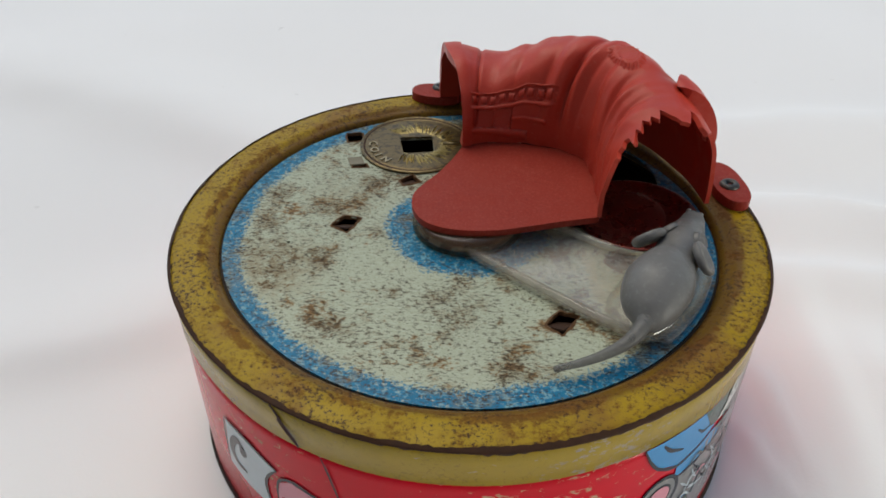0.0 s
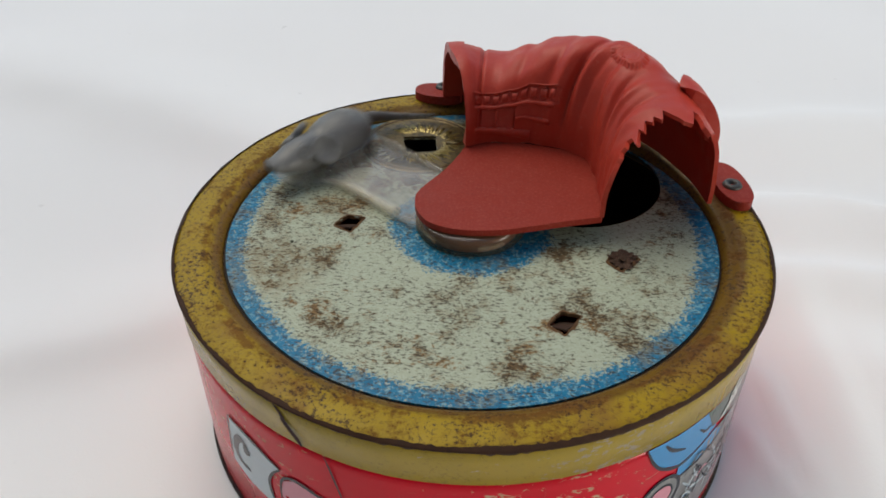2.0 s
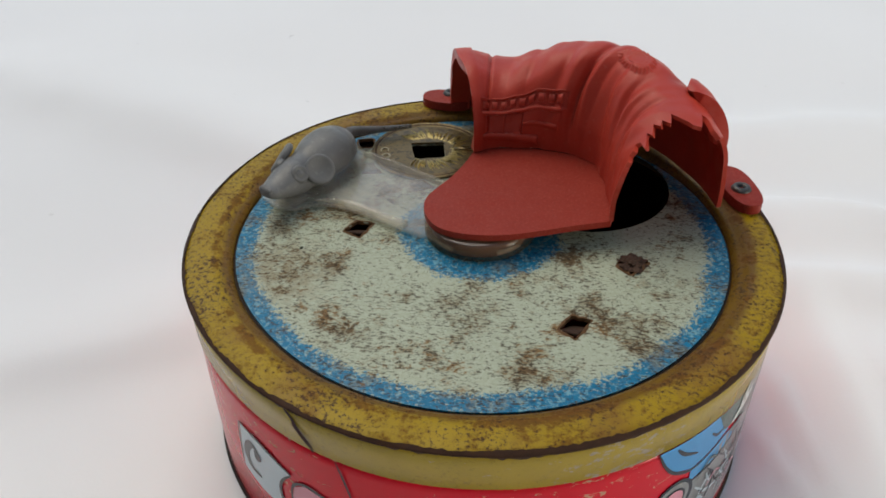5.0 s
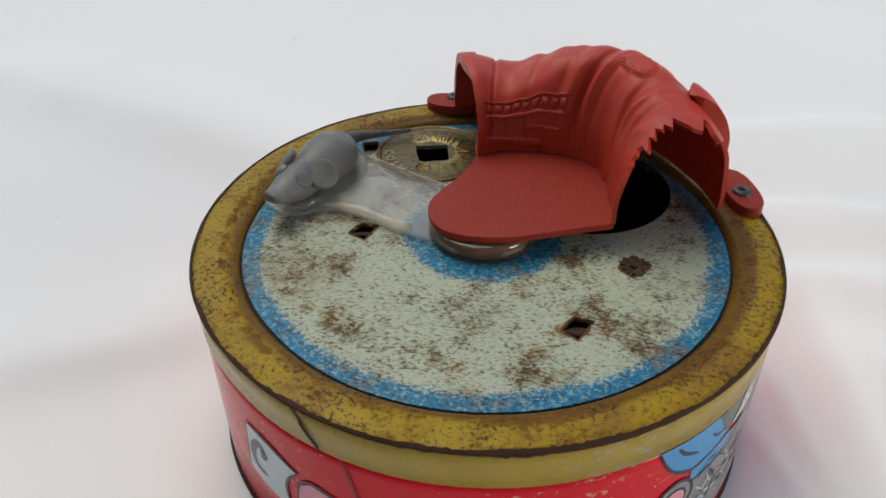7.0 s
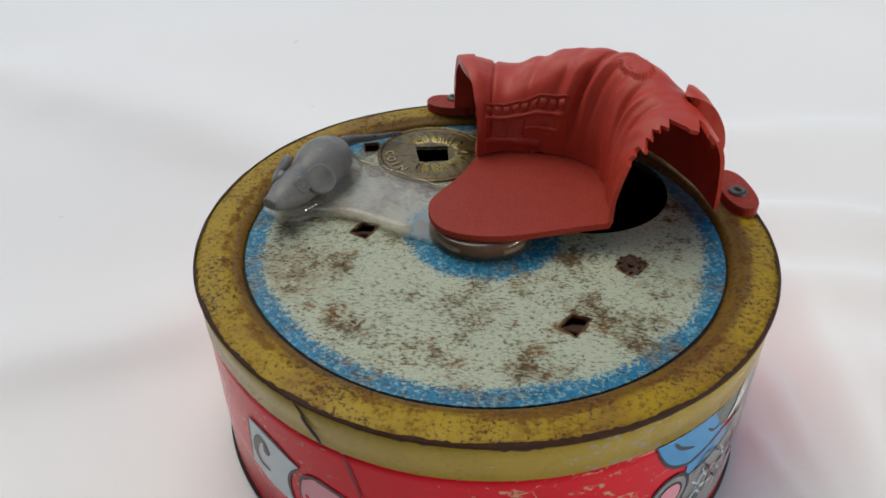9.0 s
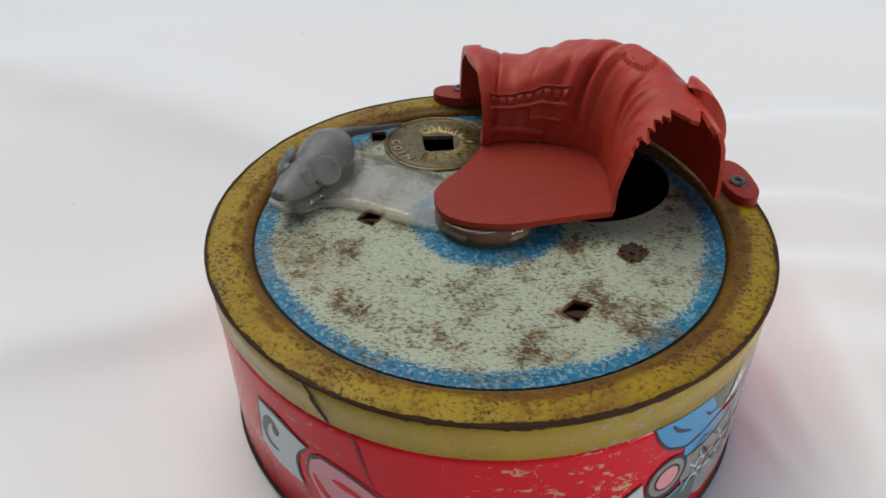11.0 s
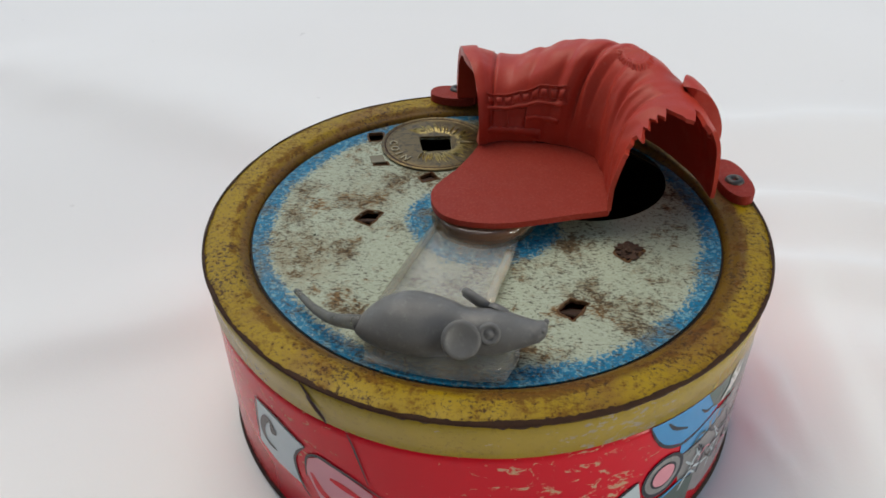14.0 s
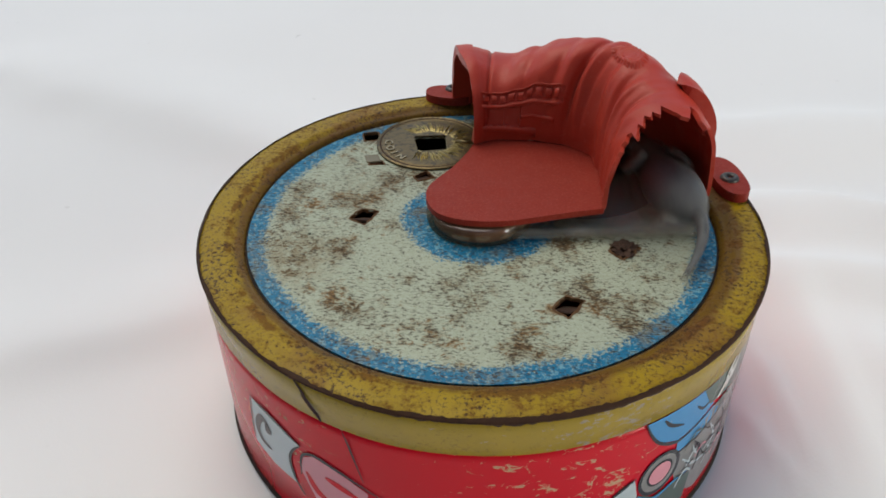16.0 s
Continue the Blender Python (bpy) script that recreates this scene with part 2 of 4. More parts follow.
def clear_material(name, haze, tint, sheen=0.55):
    """Clear, slightly cloudy plastic: light passes, a little is scattered, the surface is glossy."""
    k = Mat(name)
    t = k.t
    out = t.nodes["Material Output"]
    tr, di, gl = (t.nodes.new("ShaderNodeBsdf" + s) for s in ("Transparent", "Diffuse", "Glossy"))
    tr.inputs[0].default_value = (*tint, 1)
    di.inputs[0].default_value = (0.80, 0.77, 0.71, 1)
    gl.inputs["Roughness"].default_value = 0.07
    a, b, fr = t.nodes.new("ShaderNodeMixShader"), t.nodes.new("ShaderNodeMixShader"), t.nodes.new("ShaderNodeLayerWeight")
    k.put(a.inputs[0], k.ramp(k.noise(120, 4), 0.3, 0.7, haze * 0.6, haze * 1.4))
    t.links.new(tr.outputs[0], a.inputs[1])
    t.links.new(di.outputs[0], a.inputs[2])
    gloss = k.math("ADD", k.math("MULTIPLY", k.math("POWER", fr.outputs["Facing"], 3.5), sheen), 0.035)
    t.links.new(gloss, b.inputs[0])
    t.links.new(a.outputs[0], b.inputs[1])
    t.links.new(gl.outputs[0], b.inputs[2])
    t.links.new(b.outputs[0], out.inputs[0])
    return k.m


def shade_wall_material():
    k = Mat("grey_shade_wall", 0.85, spec=0.2)
    return k.done(k.mix(k.noise(8, 4), (0.36, 0.35, 0.34), (0.30, 0.295, 0.29)), bump=k.noise(120, 4), dist=0.001, strength=0.3)


M_SHADE_WALL = shade_wall_material()
M_CLOTH, M_LID = cloth_material(), lid_material()
M_RIM, M_BAND = gold_material("rim_gold", 0.20, (0.37, 0.240, 0.008)), gold_material("band_gold", -0.05, (0.39, 0.270, 0.022))
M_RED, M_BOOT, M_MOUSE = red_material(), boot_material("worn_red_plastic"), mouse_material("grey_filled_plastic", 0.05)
M_THIN = mouse_material("thin_grey_plastic", 0.30)
M_TONGUE = tongue_material()
M_COIN, M_LEAF = bronze_material("bronze", (0.17, 0.12, 0.045)), bronze_material("worn_brass", (0.52, 0.40, 0.14))
M_EDGE = dark_material("rusted_edge", (0.018, 0.010, 0.009), (0.075, 0.034, 0.016))
# near-black: shade put into the colour of tin lining, bottom seam and lid gap
M_SHADE = dark_material("shade_black", (0.012, 0.009, 0.007), (0.03, 0.02, 0.014))
M_TAB = dark_material("rusty_tab", (0.035, 0.021, 0.016), (0.10, 0.058, 0.040), 0.6, 0.4)
M_RUST = dark_material("bare_rust", (0.055, 0.028, 0.016), (0.17, 0.085, 0.035), 0.8, 0.0)
M_RIVET = dark_material("rivet_steel", (0.045, 0.045, 0.045), (0.11, 0.105, 0.10), 0.45, 0.7)
M_BLACK = print_material("print_black", (0.03, 0.032, 0.04))
M_PALE, M_PINK = print_material("print_pale_blue", (0.50, 0.58, 0.62)), print_material("print_pink", (0.72, 0.30, 0.36))
M_BLUE, M_GREEN = print_material("print_blue", (0.06, 0.28, 0.58)), print_material("print_grey_green", (0.085, 0.125, 0.11))
M_GREY, M_WHITE = print_material("print_grey", (0.30, 0.30, 0.30), 0.5), print_material("print_white", (0.70, 0.70, 0.68))
M_ARM, M_HUB = clear_material("clear_plastic", 0.15, (0.97, 0.965, 0.95)), clear_material("clear_hub", 0.03, (0.78, 0.66, 0.55), 0.12)
M_FOOT = clear_material("clear_foot", 0.10, (0.90, 0.88, 0.83), 0.8)
M_LIP = clear_material("cloudy_lip", 0.20, (0.95, 0.92, 0.84), 0.7)
# dark tint painted in for the refraction along the clear trailing edge
M_REFRACT = clear_material("refraction_edge", 0.07, (0.76, 0.74, 0.70), 0.15)
M_COPPER = copper_material()
M_LETTER = print_material("worn_letter", (0.40, 0.35, 0.23), 0.6)
M_TAN = print_material("tan_tin", (0.27, 0.24, 0.16), 0.5)
M_CORE = dark_material("hub_core", (0.15, 0.075, 0.042), (0.24, 0.135, 0.085), 0.5, 0.0)


# ---- mesh helpers ----
def part(name, bm, material, parent=None, label="", smooth=True):
    """Links a bmesh as one mesh object, under a thing or a part."""
    me = bpy.data.meshes.new(name)
    bm.normal_update()
    bm.to_mesh(me)
    bm.free()
    me.materials.append(material)
    if smooth:
        me.shade_smooth()
    ob = new(name, me)
    ob.parent = parent
    return tagged(ob, label)


def polar(r, deg, z):
    return Vector((r * math.cos(radians(deg)), r * math.sin(radians(deg)), z))


def dent(deg):
    """The tin is a little out of round: metres of bulge at an angle."""
    d = deg % 360
    return 0.0007 * math.exp(-((d - 136) / 24) ** 2) - 0.0004 * math.exp(-((d - 222) / 16) ** 2)


def lathe(profile, n=160, wobble=0.0, closed=False):
    """A turned shape from (radius, height) pairs, with the outside of the tin a little uneven."""
    bm = bmesh.new()
    rings = []
    for r, z in profile:
        ring = []
        for i in range(n):
            a = 2 * math.pi * i / n
            d = wobble * noise.noise(Vector((3 * math.cos(a), 3 * math.sin(a), z * 40))) + (dent(math.degrees(a)) if wobble else 0)
            ring.append(bm.verts.new(((r + d) * math.cos(a), (r + d) * math.sin(a), z)))
        rings.append(ring)
    pairs = list(zip(rings, rings[1:])) + ([(rings[-1], rings[0])] if closed else [])
    for a, b in pairs:
        for i in range(n):
            j = (i + 1) % n
            bm.faces.new((a[i], a[j], b[j], b[i]))
    bmesh.ops.recalc_face_normals(bm, faces=bm.faces)
    return bm


def plate(loops, z0, z1, bevel=0.0):
    """A flat plate from an outline and holes, lists of (x, y)."""
    bm = bmesh.new()
    edges = []
    for loop in loops:
        vs = [bm.verts.new((x, y, z1)) for x, y in loop]
        edges += [bm.edges.new((vs[i], vs[(i + 1) % len(vs)])) for i in range(len(vs))]
    bmesh.ops.triangle_fill(bm, edges=edges, use_beauty=True)
    bmesh.ops.recalc_face_normals(bm, faces=bm.faces)
    if bm.faces[:] and bm.faces[:][0].normal.z < 0:
        bmesh.ops.reverse_faces(bm, faces=bm.faces)
    top = bm.faces[:]
    got = bmesh.ops.extrude_face_region(bm, geom=top, use_keep_orig=True)
    for v in got["geom"]:
        if isinstance(v, bmesh.types.BMVert):
            v.co.z = z0
    bmesh.ops.recalc_face_normals(bm, faces=bm.faces)
    if bevel:
        rim = [e for e in bm.edges if len(e.link_faces) == 2 and e.calc_face_angle(0) > 1.0]
        bmesh.ops.bevel(bm, geom=rim, offset=bevel, segments=2, affect="EDGES", clamp_overlap=True)
    return bm


def auto_smooth(ob, deg=35):
    """Sharp edges stay sharp where faces meet at more than this angle."""
    bm = bmesh.new()
    bm.from_mesh(ob.data)
    for e in bm.edges:
        e.smooth = not (len(e.link_faces) == 2 and e.calc_face_angle(0) > radians(deg))
    bm.to_mesh(ob.data)
    bm.free()
    return ob


def circle(x, y, r, n=48, a0=0.0):
    return [(x + r * math.cos(a0 + 2 * math.pi * i / n), y + r * math.sin(a0 + 2 * math.pi * i / n)) for i in range(n)]


def ragged(corners, cut=0.0004, steps=3, seed=1):
    """A punched hole: an outline through the corners with slightly uneven sides."""
    rnd, out = random.Random(seed), []
    n = len(corners)
    for i in range(n):
        (ax, ay), (bx, by) = corners[i], corners[(i + 1) % n]
        for s in range(steps):
            f = 0.06 + 0.88 * s / (steps - 1)
            out.append((ax + (bx - ax) * f + rnd.uniform(-cut, cut) / 2, ay + (by - ay) * f + rnd.uniform(-cut, cut) / 2))
    return out


def tube(points, radii, n=12, caps=True):
    """A round rod through points, with a radius at each."""
    bm = bmesh.new()
    pts = [Vector(p) for p in points]
    rings = []
    for i, p in enumerate(pts):
        d = (pts[min(i + 1, len(pts) - 1)] - pts[max(i - 1, 0)]).normalized()
        side = d.cross(Vector((0, 0, 1)))
        side = side.normalized() if side.length > 1e-4 else Vector((1, 0, 0))
        up = side.cross(d)
        rings.append([bm.verts.new(p + radii[i] * (math.cos(2 * math.pi * k / n) * side + math.sin(2 * math.pi * k / n) * up)) for k in range(n)])
    for a, b in zip(rings, rings[1:]):
        for k in range(n):
            bm.faces.new((a[k], a[(k + 1) % n], b[(k + 1) % n], b[k]))
    if caps:
        bm.faces.new(rings[0])
        bm.faces.new(rings[-1])
    bmesh.ops.recalc_face_normals(bm, faces=bm.faces)
    return bm


def spline(points, n):
    """Points on a smooth curve (Catmull-Rom) through the given ones."""
    p = [Vector(q) for q in points]
    p = [2 * p[0] - p[1]] + p + [2 * p[-1] - p[-2]]
    out = []
    for i in range(n + 1):
        s = i / n * (len(p) - 3)
        k = min(int(s), len(p) - 4)
        t = s - k
        a, b, c, d = p[k:k + 4]
        out.append(0.5 * (2 * b + (c - a) * t + (2 * a - 5 * b + 4 * c - d) * t * t + (3 * b - a - 3 * c + d) * t ** 3))
    return out


def table(x, rows):
    """A smooth value between (x, value) rows in rising x."""
    if x <= rows[0][0]:
        return rows[0][1]
    for (a, u), (b, v) in zip(rows, rows[1:]):
        if x <= b:
            t = (x - a) / (b - a)
            t = t * t * (3 - 2 * t)
            return u + (v - u) * t
    return rows[-1][1]


# ---- the white cloth ----
def cloth():
    n, half = 420, 1.3
    # folds beside the tin: from, to, half width, height
    folds = ((0.0760, 0.0060, 0.0800, -0.0240, 0.0014, 0.0017), (0.0665, -0.0130, 0.0750, -0.0330, 0.0012, 0.0013), (0.0960, 0.0300, 0.0900, -0.0320, 0.0060, 0.0028), (0.0970, 0.0800, 0.1350, 0.0700, 0.0022, 0.0014),
             (0.0740, 0.0440, 0.1900, 0.0300, 0.0085, 0.0055), (0.0860, 0.0720, 0.2300, 0.0620, 0.0110, 0.0090), (0.1080, 0.0100, 0.1300, -0.0600, 0.0090, 0.0040),
             (0.0600, 0.1200, 0.2600, 0.1500, 0.0180, 0.0080), (-0.0800, 0.0200, -0.2000, -0.0300, 0.0140, 0.0040), (-0.0600, 0.1100, -0.2400, 0.1900, 0.0200, 0.0060))
    bm = bmesh.new()
    grid = []
    for i in range(n + 1):
        row = []
        for j in range(n + 1):
            u, v = 2 * i / n - 1, 2 * j / n - 1
            x, y = half * math.copysign(abs(u) ** 2.5, u), half * math.copysign(abs(v) ** 2.5, v)
            r = math.hypot(x, y)
            z = 0.006 * (noise.noise(Vector((x * 5.0, y * 5.0, 0.3))) + 0.12)
            z += 0.0022 * noise.noise(Vector((x * 17, y * 11, 4.1)))
            z *= min(1.0, max(0.0, (r - 0.064) / 0.05)) / (1 + r * 0.4)
            if 0.064 < r < 0.4:
                bend = 0.004 * noise.noise(Vector((x * 30, y * 30, 7.7)))
                for x0, y0, x1, y1, w, h in folds:
                    dx, dy = x1 - x0, y1 - y0
                    k = math.hypot(dx, dy)
                    on = ((x - x0) * dx + (y - y0) * dy) / k
                    off = (-(x - x0) * dy + (y - y0) * dx) / k + bend
                    if -0.02 < on < k + 0.03 and abs(off) < 4 * w:
                        ends = min(1.0, max(0.0, (on + 0.02) / 0.03)) * min(1.0, max(0.0, (k + 0.03 - on) / 0.05))
                        side = w if off > 0 else w * 1.7
                        z += h * math.exp(-(off / side) ** 2) * ends * ends * (3 - 2 * ends) * min(1.0, (r - 0.064) / 0.008)
            row.append(bm.verts.new((x, y, z if r > 0.064 else 0.0)))
        grid.append(row)
    for i in range(n):
        for j in range(n):
            bm.faces.new((grid[i][j], grid[i + 1][j], grid[i + 1][j + 1], grid[i][j + 1]))
    ob = part("ground", bm, M_CLOTH)
    tagged(ob, "white cotton cloth spread out with soft creases", "cloth", kind="structure")


cloth()


# ---- unseen walls added behind and beside the camera to block light, with a low opening for the lamp ----
def block(bm, x0, y0, z0, x1, y1, z1):
    got = bmesh.ops.create_cube(bm, size=1.0)["verts"]
    for v in got:
        v.co = Vector(((x0 + x1) / 2 + v.co.x * (x1 - x0), (y0 + y1) / 2 + v.co.y * (y1 - y0), (z0 + z1) / 2 + v.co.z * (z1 - z0)))


def shade_walls():
    for name, label, boxes in (
            ("shade_wall_west", "unseen grey wall added to block light", ((-0.58, -1.23, -0.03, -0.50, 0.0, 1.30),)),
            ("shade_wall_south", "unseen grey wall added to block light", ((-0.50, -1.23, -0.03, 1.20, -1.15, 1.30),)),
            ("shade_wall_east", "unseen grey wall added to block light, with lamp opening",
             ((1.20, -1.23, -0.03, 1.28, -0.86, 1.30), (1.20, -0.26, -0.03, 1.28, 0.10, 1.30), (1.20, -0.86, -0.03, 1.28, -0.26, 0.045), (1.20, -0.86, 0.29, 1.28, -0.26, 1.30)))):
        bm = bmesh.new()
        for box in boxes:
            block(bm, *box)
        tagged(part(name, bm, M_SHADE_WALL, smooth=False), label, "wall", kind="structure")


shade_walls()

# ---- the tin toy ----
toy = tagged(new("tin_toy"), "round printed tin toy bank with red boot on white cloth", "toy bank")


def body():
    wall = part("tin_wall", lathe([(0.0640, TOP - 0.0094), (0.0641, TOP - 0.012), (0.0642, TOP - 0.030), (0.0642, 0.0026), (0.0636, 0.0019),
                                   (0.0630, 0.0022), (0.0634, 0.010), (0.0634, TOP - 0.0094)], 200, 0.00004, closed=True), M_RED, toy,
                "glossy red printed tin wall with scratched paint")
    # seam enlarged and blackened to draw the shadow line under the wall
    part("bottom_seam", lathe([(0.0633, 0.0030), (0.0645, 0.0024), (0.0648, 0.0014), (0.0645, 0.0004), (0.0635, 0.0), (0.0, 0.0), (0.0, 0.0012), (0.0620, 0.0012)], 160, 1e-6), M_SHADE, toy,
         "rolled bottom seam, blackened for its shadow")
    band = part("tin_band", lathe([(0.0636, TOP - 0.0009), (0.0645, TOP - 0.0017), (0.0644, TOP - 0.0040), (0.0643, TOP - 0.0094), (0.0641, TOP - 0.0096),
                                   (0.0634, TOP - 0.0094)], 200, 0.00025), M_BAND, toy, "pale gold painted band")
    rim = part("rim", lathe([(0.05445, TOP - 0.0042), (0.0546, TOP - 0.0026), (0.0552, TOP - 0.0016), (0.0561, TOP - 0.0010), (0.0568, TOP - 0.0010),
                             (0.0574, TOP - 0.0003), (0.0590, TOP - 0.0001), (0.0620, TOP), (0.0636, TOP - 0.0001), (0.06435, TOP - 0.0004)], 200, 0.0002), M_RIM, toy,
               "rusty gold painted rim")
    # the worn edge of the rim: bare, rusted metal of uneven width
    n = 420
    bm = bmesh.new()
    rings = []
    for i in range(n):
        a = 360 * i / n
        v = polar(1, a, 0)
        w = 0.0002 + 0.0006 * noise.noise(Vector((v.x * 9, v.y * 9, 1))) + 0.0008 * noise.noise(Vector((v.x * 45, v.y * 45, 3)))
        w = max(0.0001, w)
        t = max(-0.0003, 0.0 + 0.0006 * noise.noise(Vector((v.x * 7, v.y * 7, 6))) + 0.0005 * noise.noise(Vector((v.x * 50, v.y * 50, 8))))
        e = dent(a)
        q = min(1.0, 0.45 + 0.4 * math.exp(-(((a - 282) / 28) ** 2)) + 0.5 * abs(noise.noise(Vector((v.x * 6, v.y * 6, 2)))))
        w *= q
        ring = [polar(0.0641 + e - t, a, TOP + 0.00003), polar(0.0646 + e, a, TOP - 0.0003 * q), polar(0.06490 + e, a, TOP - 0.0006 * q), polar(0.06485 + e, a, TOP - 0.0009 * q),
                polar(0.06472 + e, a, TOP - 0.0009 * q - w), polar(0.0640 + e, a, TOP - 0.0009 * q - w)]
        rings.append([bm.verts.new(p) for p in ring])
    for i in range(n):
        a, b = rings[i], rings[(i + 1) % n]
        for k in range(5):
            bm.faces.new((a[k], b[k], b[k + 1], a[k + 1]))
    bmesh.ops.recalc_face_normals(bm, faces=bm.faces)
    part("rim_edge", bm, M_EDGE, toy, "dark rusted rim edge")
    part("gap_ring", lathe([(0.0536, LID - 0.0012), (0.0540, LID - 0.0004), (0.0548, LID - 0.0004), (0.0549, LID - 0.0012)], 160, 1e-6), M_SHADE, toy, "black gap round the lid")
    # lining coloured near-black so the holes look like unlit depth
    part("tin_lining", lathe([(0.0, 0.004), (0.0610, 0.004), (0.0630, 0.006), (0.0630, TOP - 0.0060), (0.0545, TOP - 0.0050)], 96), M_SHADE, toy, "inside of the tin, near-black in place of shade")
    return wall, band, rim


WALL, BAND, RIM = body()

SQUARE = [(-0.0185, 0.0396), (-0.0098, 0.0404), (-0.0090, 0.0327), (-0.0168, 0.0312)]
HOLES = {
    "front": [(0.0152, -0.0324), (0.0180, -0.0283), (0.0221, -0.0297), (0.0183, -0.0357)],
    "side": [(-0.0309, -0.0007), (-0.0285, 0.0033), (-0.0241, 0.0024), (-0.0269, -0.0037)],
    "flank": [(0.0291, -0.0120), (0.0325, -0.0078), (0.0361, -0.0111), (0.0318, -0.0157)],
    "rear": [(-0.0331, 0.0423), (-0.0289, 0.0430), (-0.0277, 0.0384), (-0.0322, 0.0373)],
    "slit": [(-0.0292, 0.0262), (-0.0260, 0.0268), (-0.0253, 0.0248), (-0.0294, 0.0243)],
    "coinside": [(-0.0169, 0.0187), (-0.0139, 0.0217), (-0.0115, 0.0183), (-0.0157, 0.0163)],
}


def lid():
    loops = [[(p.x, p.y) for p in (polar(0.0541 + dent(2 * i), 2 * i, 0) for i in range(180))], circle(0.025, 0.0215, 0.0212, 72), ragged(SQUARE, 0.0001)]
    loops += [ragged(c, 0.0005, 3, i) for i, c in enumerate(HOLES.values())]
    loops += [circle(-0.0392, -0.0075, 0.00045, 8)]
    ob = part("lid", plate(loops, LID - 0.0004, LID), M_LID, toy, "white tin lid sprayed blue at edge and centre, speckled with rust", smooth=False)
    # bent tongues of metal inside the punched holes
    for key, drop, lean in (("front", 0.0008, 28), ("side", 0.0008, 28), ("coinside", 0.0006, 12), ("slit", 0.0005, 20)):
        c = HOLES[key]
        cx, cy = sum(p[0] for p in c) / 4, sum(p[1] for p in c) / 4
        bm = plate([[((x - cx) * 0.88, (y - cy) * 0.88) for x, y in c]], -0.00035, 0.0, 0.0001)
        bm.transform(Matrix.Translation((cx, cy, LID - drop)) @ pose(0, 0, 0, -lean, 0, 0))
        part("hole_tongue", bm, M_TAB, ob, "bent rusty metal tongue", smooth=False)
    rnd = random.Random(21)
    for key, w, h in (("front", 0.0004, 0.00020), ("side", 0.0004, 0.00020), ("flank", 0.0006, 0.00040), ("coinside", 0.0004, 0.00025), ("rear", 0.0004, 0.0002), ("slit", 0.0004, 0.0002)):
        c = ragged(HOLES[key], 0.0003, 6, 5)
        cx, cy = sum(p[0] for p in c) / len(c), sum(p[1] for p in c) / len(c)
        bm = bmesh.new()
        rows = []
        for x, y in c:
            d = Vector((x - cx, y - cy, 0)).normalized()
            p, q, up = Vector((x, y, 0)), rnd.uniform(0.5, 1.2), rnd.uniform(0.4, 1.2)
            rows.append([bm.verts.new(v) for v in (p - d * 0.0003 + Vector((0, 0, LID - 0.0007)), p - d * rnd.uniform(0.0, 0.0003) + Vector((0, 0, LID + h * up)),
                                                   p + d * w * q * 0.5 + Vector((0, 0, LID + h * up * 0.7)), p + d * w * q + Vector((0, 0, LID + 0.00002)))])
        for i in range(len(rows)):
            a, b = rows[i], rows[(i + 1) % len(rows)]
            for k in range(3):
                bm.faces.new((a[k], b[k], b[k + 1], a[k + 1]))
        bmesh.ops.recalc_face_normals(bm, faces=bm.faces)
        part("torn_lip", bm, M_RUST, ob, "rusty torn lip of a punched hole", smooth=False)
    # the crumpled lump that fills one of the holes
    bm = bmesh.new()
    bmesh.ops.create_icosphere(bm, subdivisions=4, radius=1.0)
    for v in bm.verts:
        v.co *= 0.95 + 0.55 * noise.noise(v.co * 2.1 + Vector((5, 2, 8))) + 0.35 * noise.noise(v.co * 5)
    bm.transform(Matrix.Translation((0.0326, -0.0115, LID + 0.0001)) @ Matrix.Diagonal((0.0028, 0.0027, 0.0011, 1)))
    part("crumpled_metal", bm, M_TAB, ob, "crumpled rusty metal in a hole", smooth=False)
    flap = plate([[(-0.0311, 0.0291), (-0.0275, 0.0299), (-0.0263, 0.0262), (-0.0300, 0.0254)]], LID - 0.0002, LID + 0.0003, 0.0001)
    part("folded_tab", flap, M_TAN, ob, "folded worn metal tab", smooth=False)
    # the embossed token plate with its square slot
    x0, y0, r = -0.0137, 0.0366, 0.0149
    token = part("token", plate([circle(x0, y0, r, 96), ragged(SQUARE, 0.0001)], LID + 0.0001, LID + 0.0006, 0.00015), M_COIN, ob, "embossed bronze token with square slot", smooth=False)
    bm = lathe([(r - 0.0014, LID + 0.0005), (r - 0.0013, LID + 0.00066), (r - 0.0009, LID + 0.00066), (r - 0.0008, LID + 0.0005)], 96)
    bm.transform(Matrix.Translation((x0, y0, 0)))
    part("token_groove", bm, M_EDGE, ob)
    for rr, w in ((r - 0.0004, 0.0004), (r - 0.0018, 0.00026)):
        bm = lathe([(rr - w, LID + 0.0005), (rr, LID + 0.0005 + w), (rr + w, LID + 0.0005)], 96)
        bm.transform(Matrix.Translation((x0, y0, 0)))
        part("token_ring", bm, M_COIN, ob)
    rnd = random.Random(4)
    for i in range(46):
        a = -118 + 250 * i / 45 + rnd.uniform(-2, 2)
        bm = bmesh.new()
        d, s = polar(1, a, 0), polar(1, a + 90, 0)
        c = Vector((x0, y0, LID + 0.0006))
        r0, r1 = rnd.uniform(0.0056, 0.0064), rnd.uniform(0.0100, 0.0120)
        sweep = s * 0.0016 * (1 if i % 2 else 0.7)
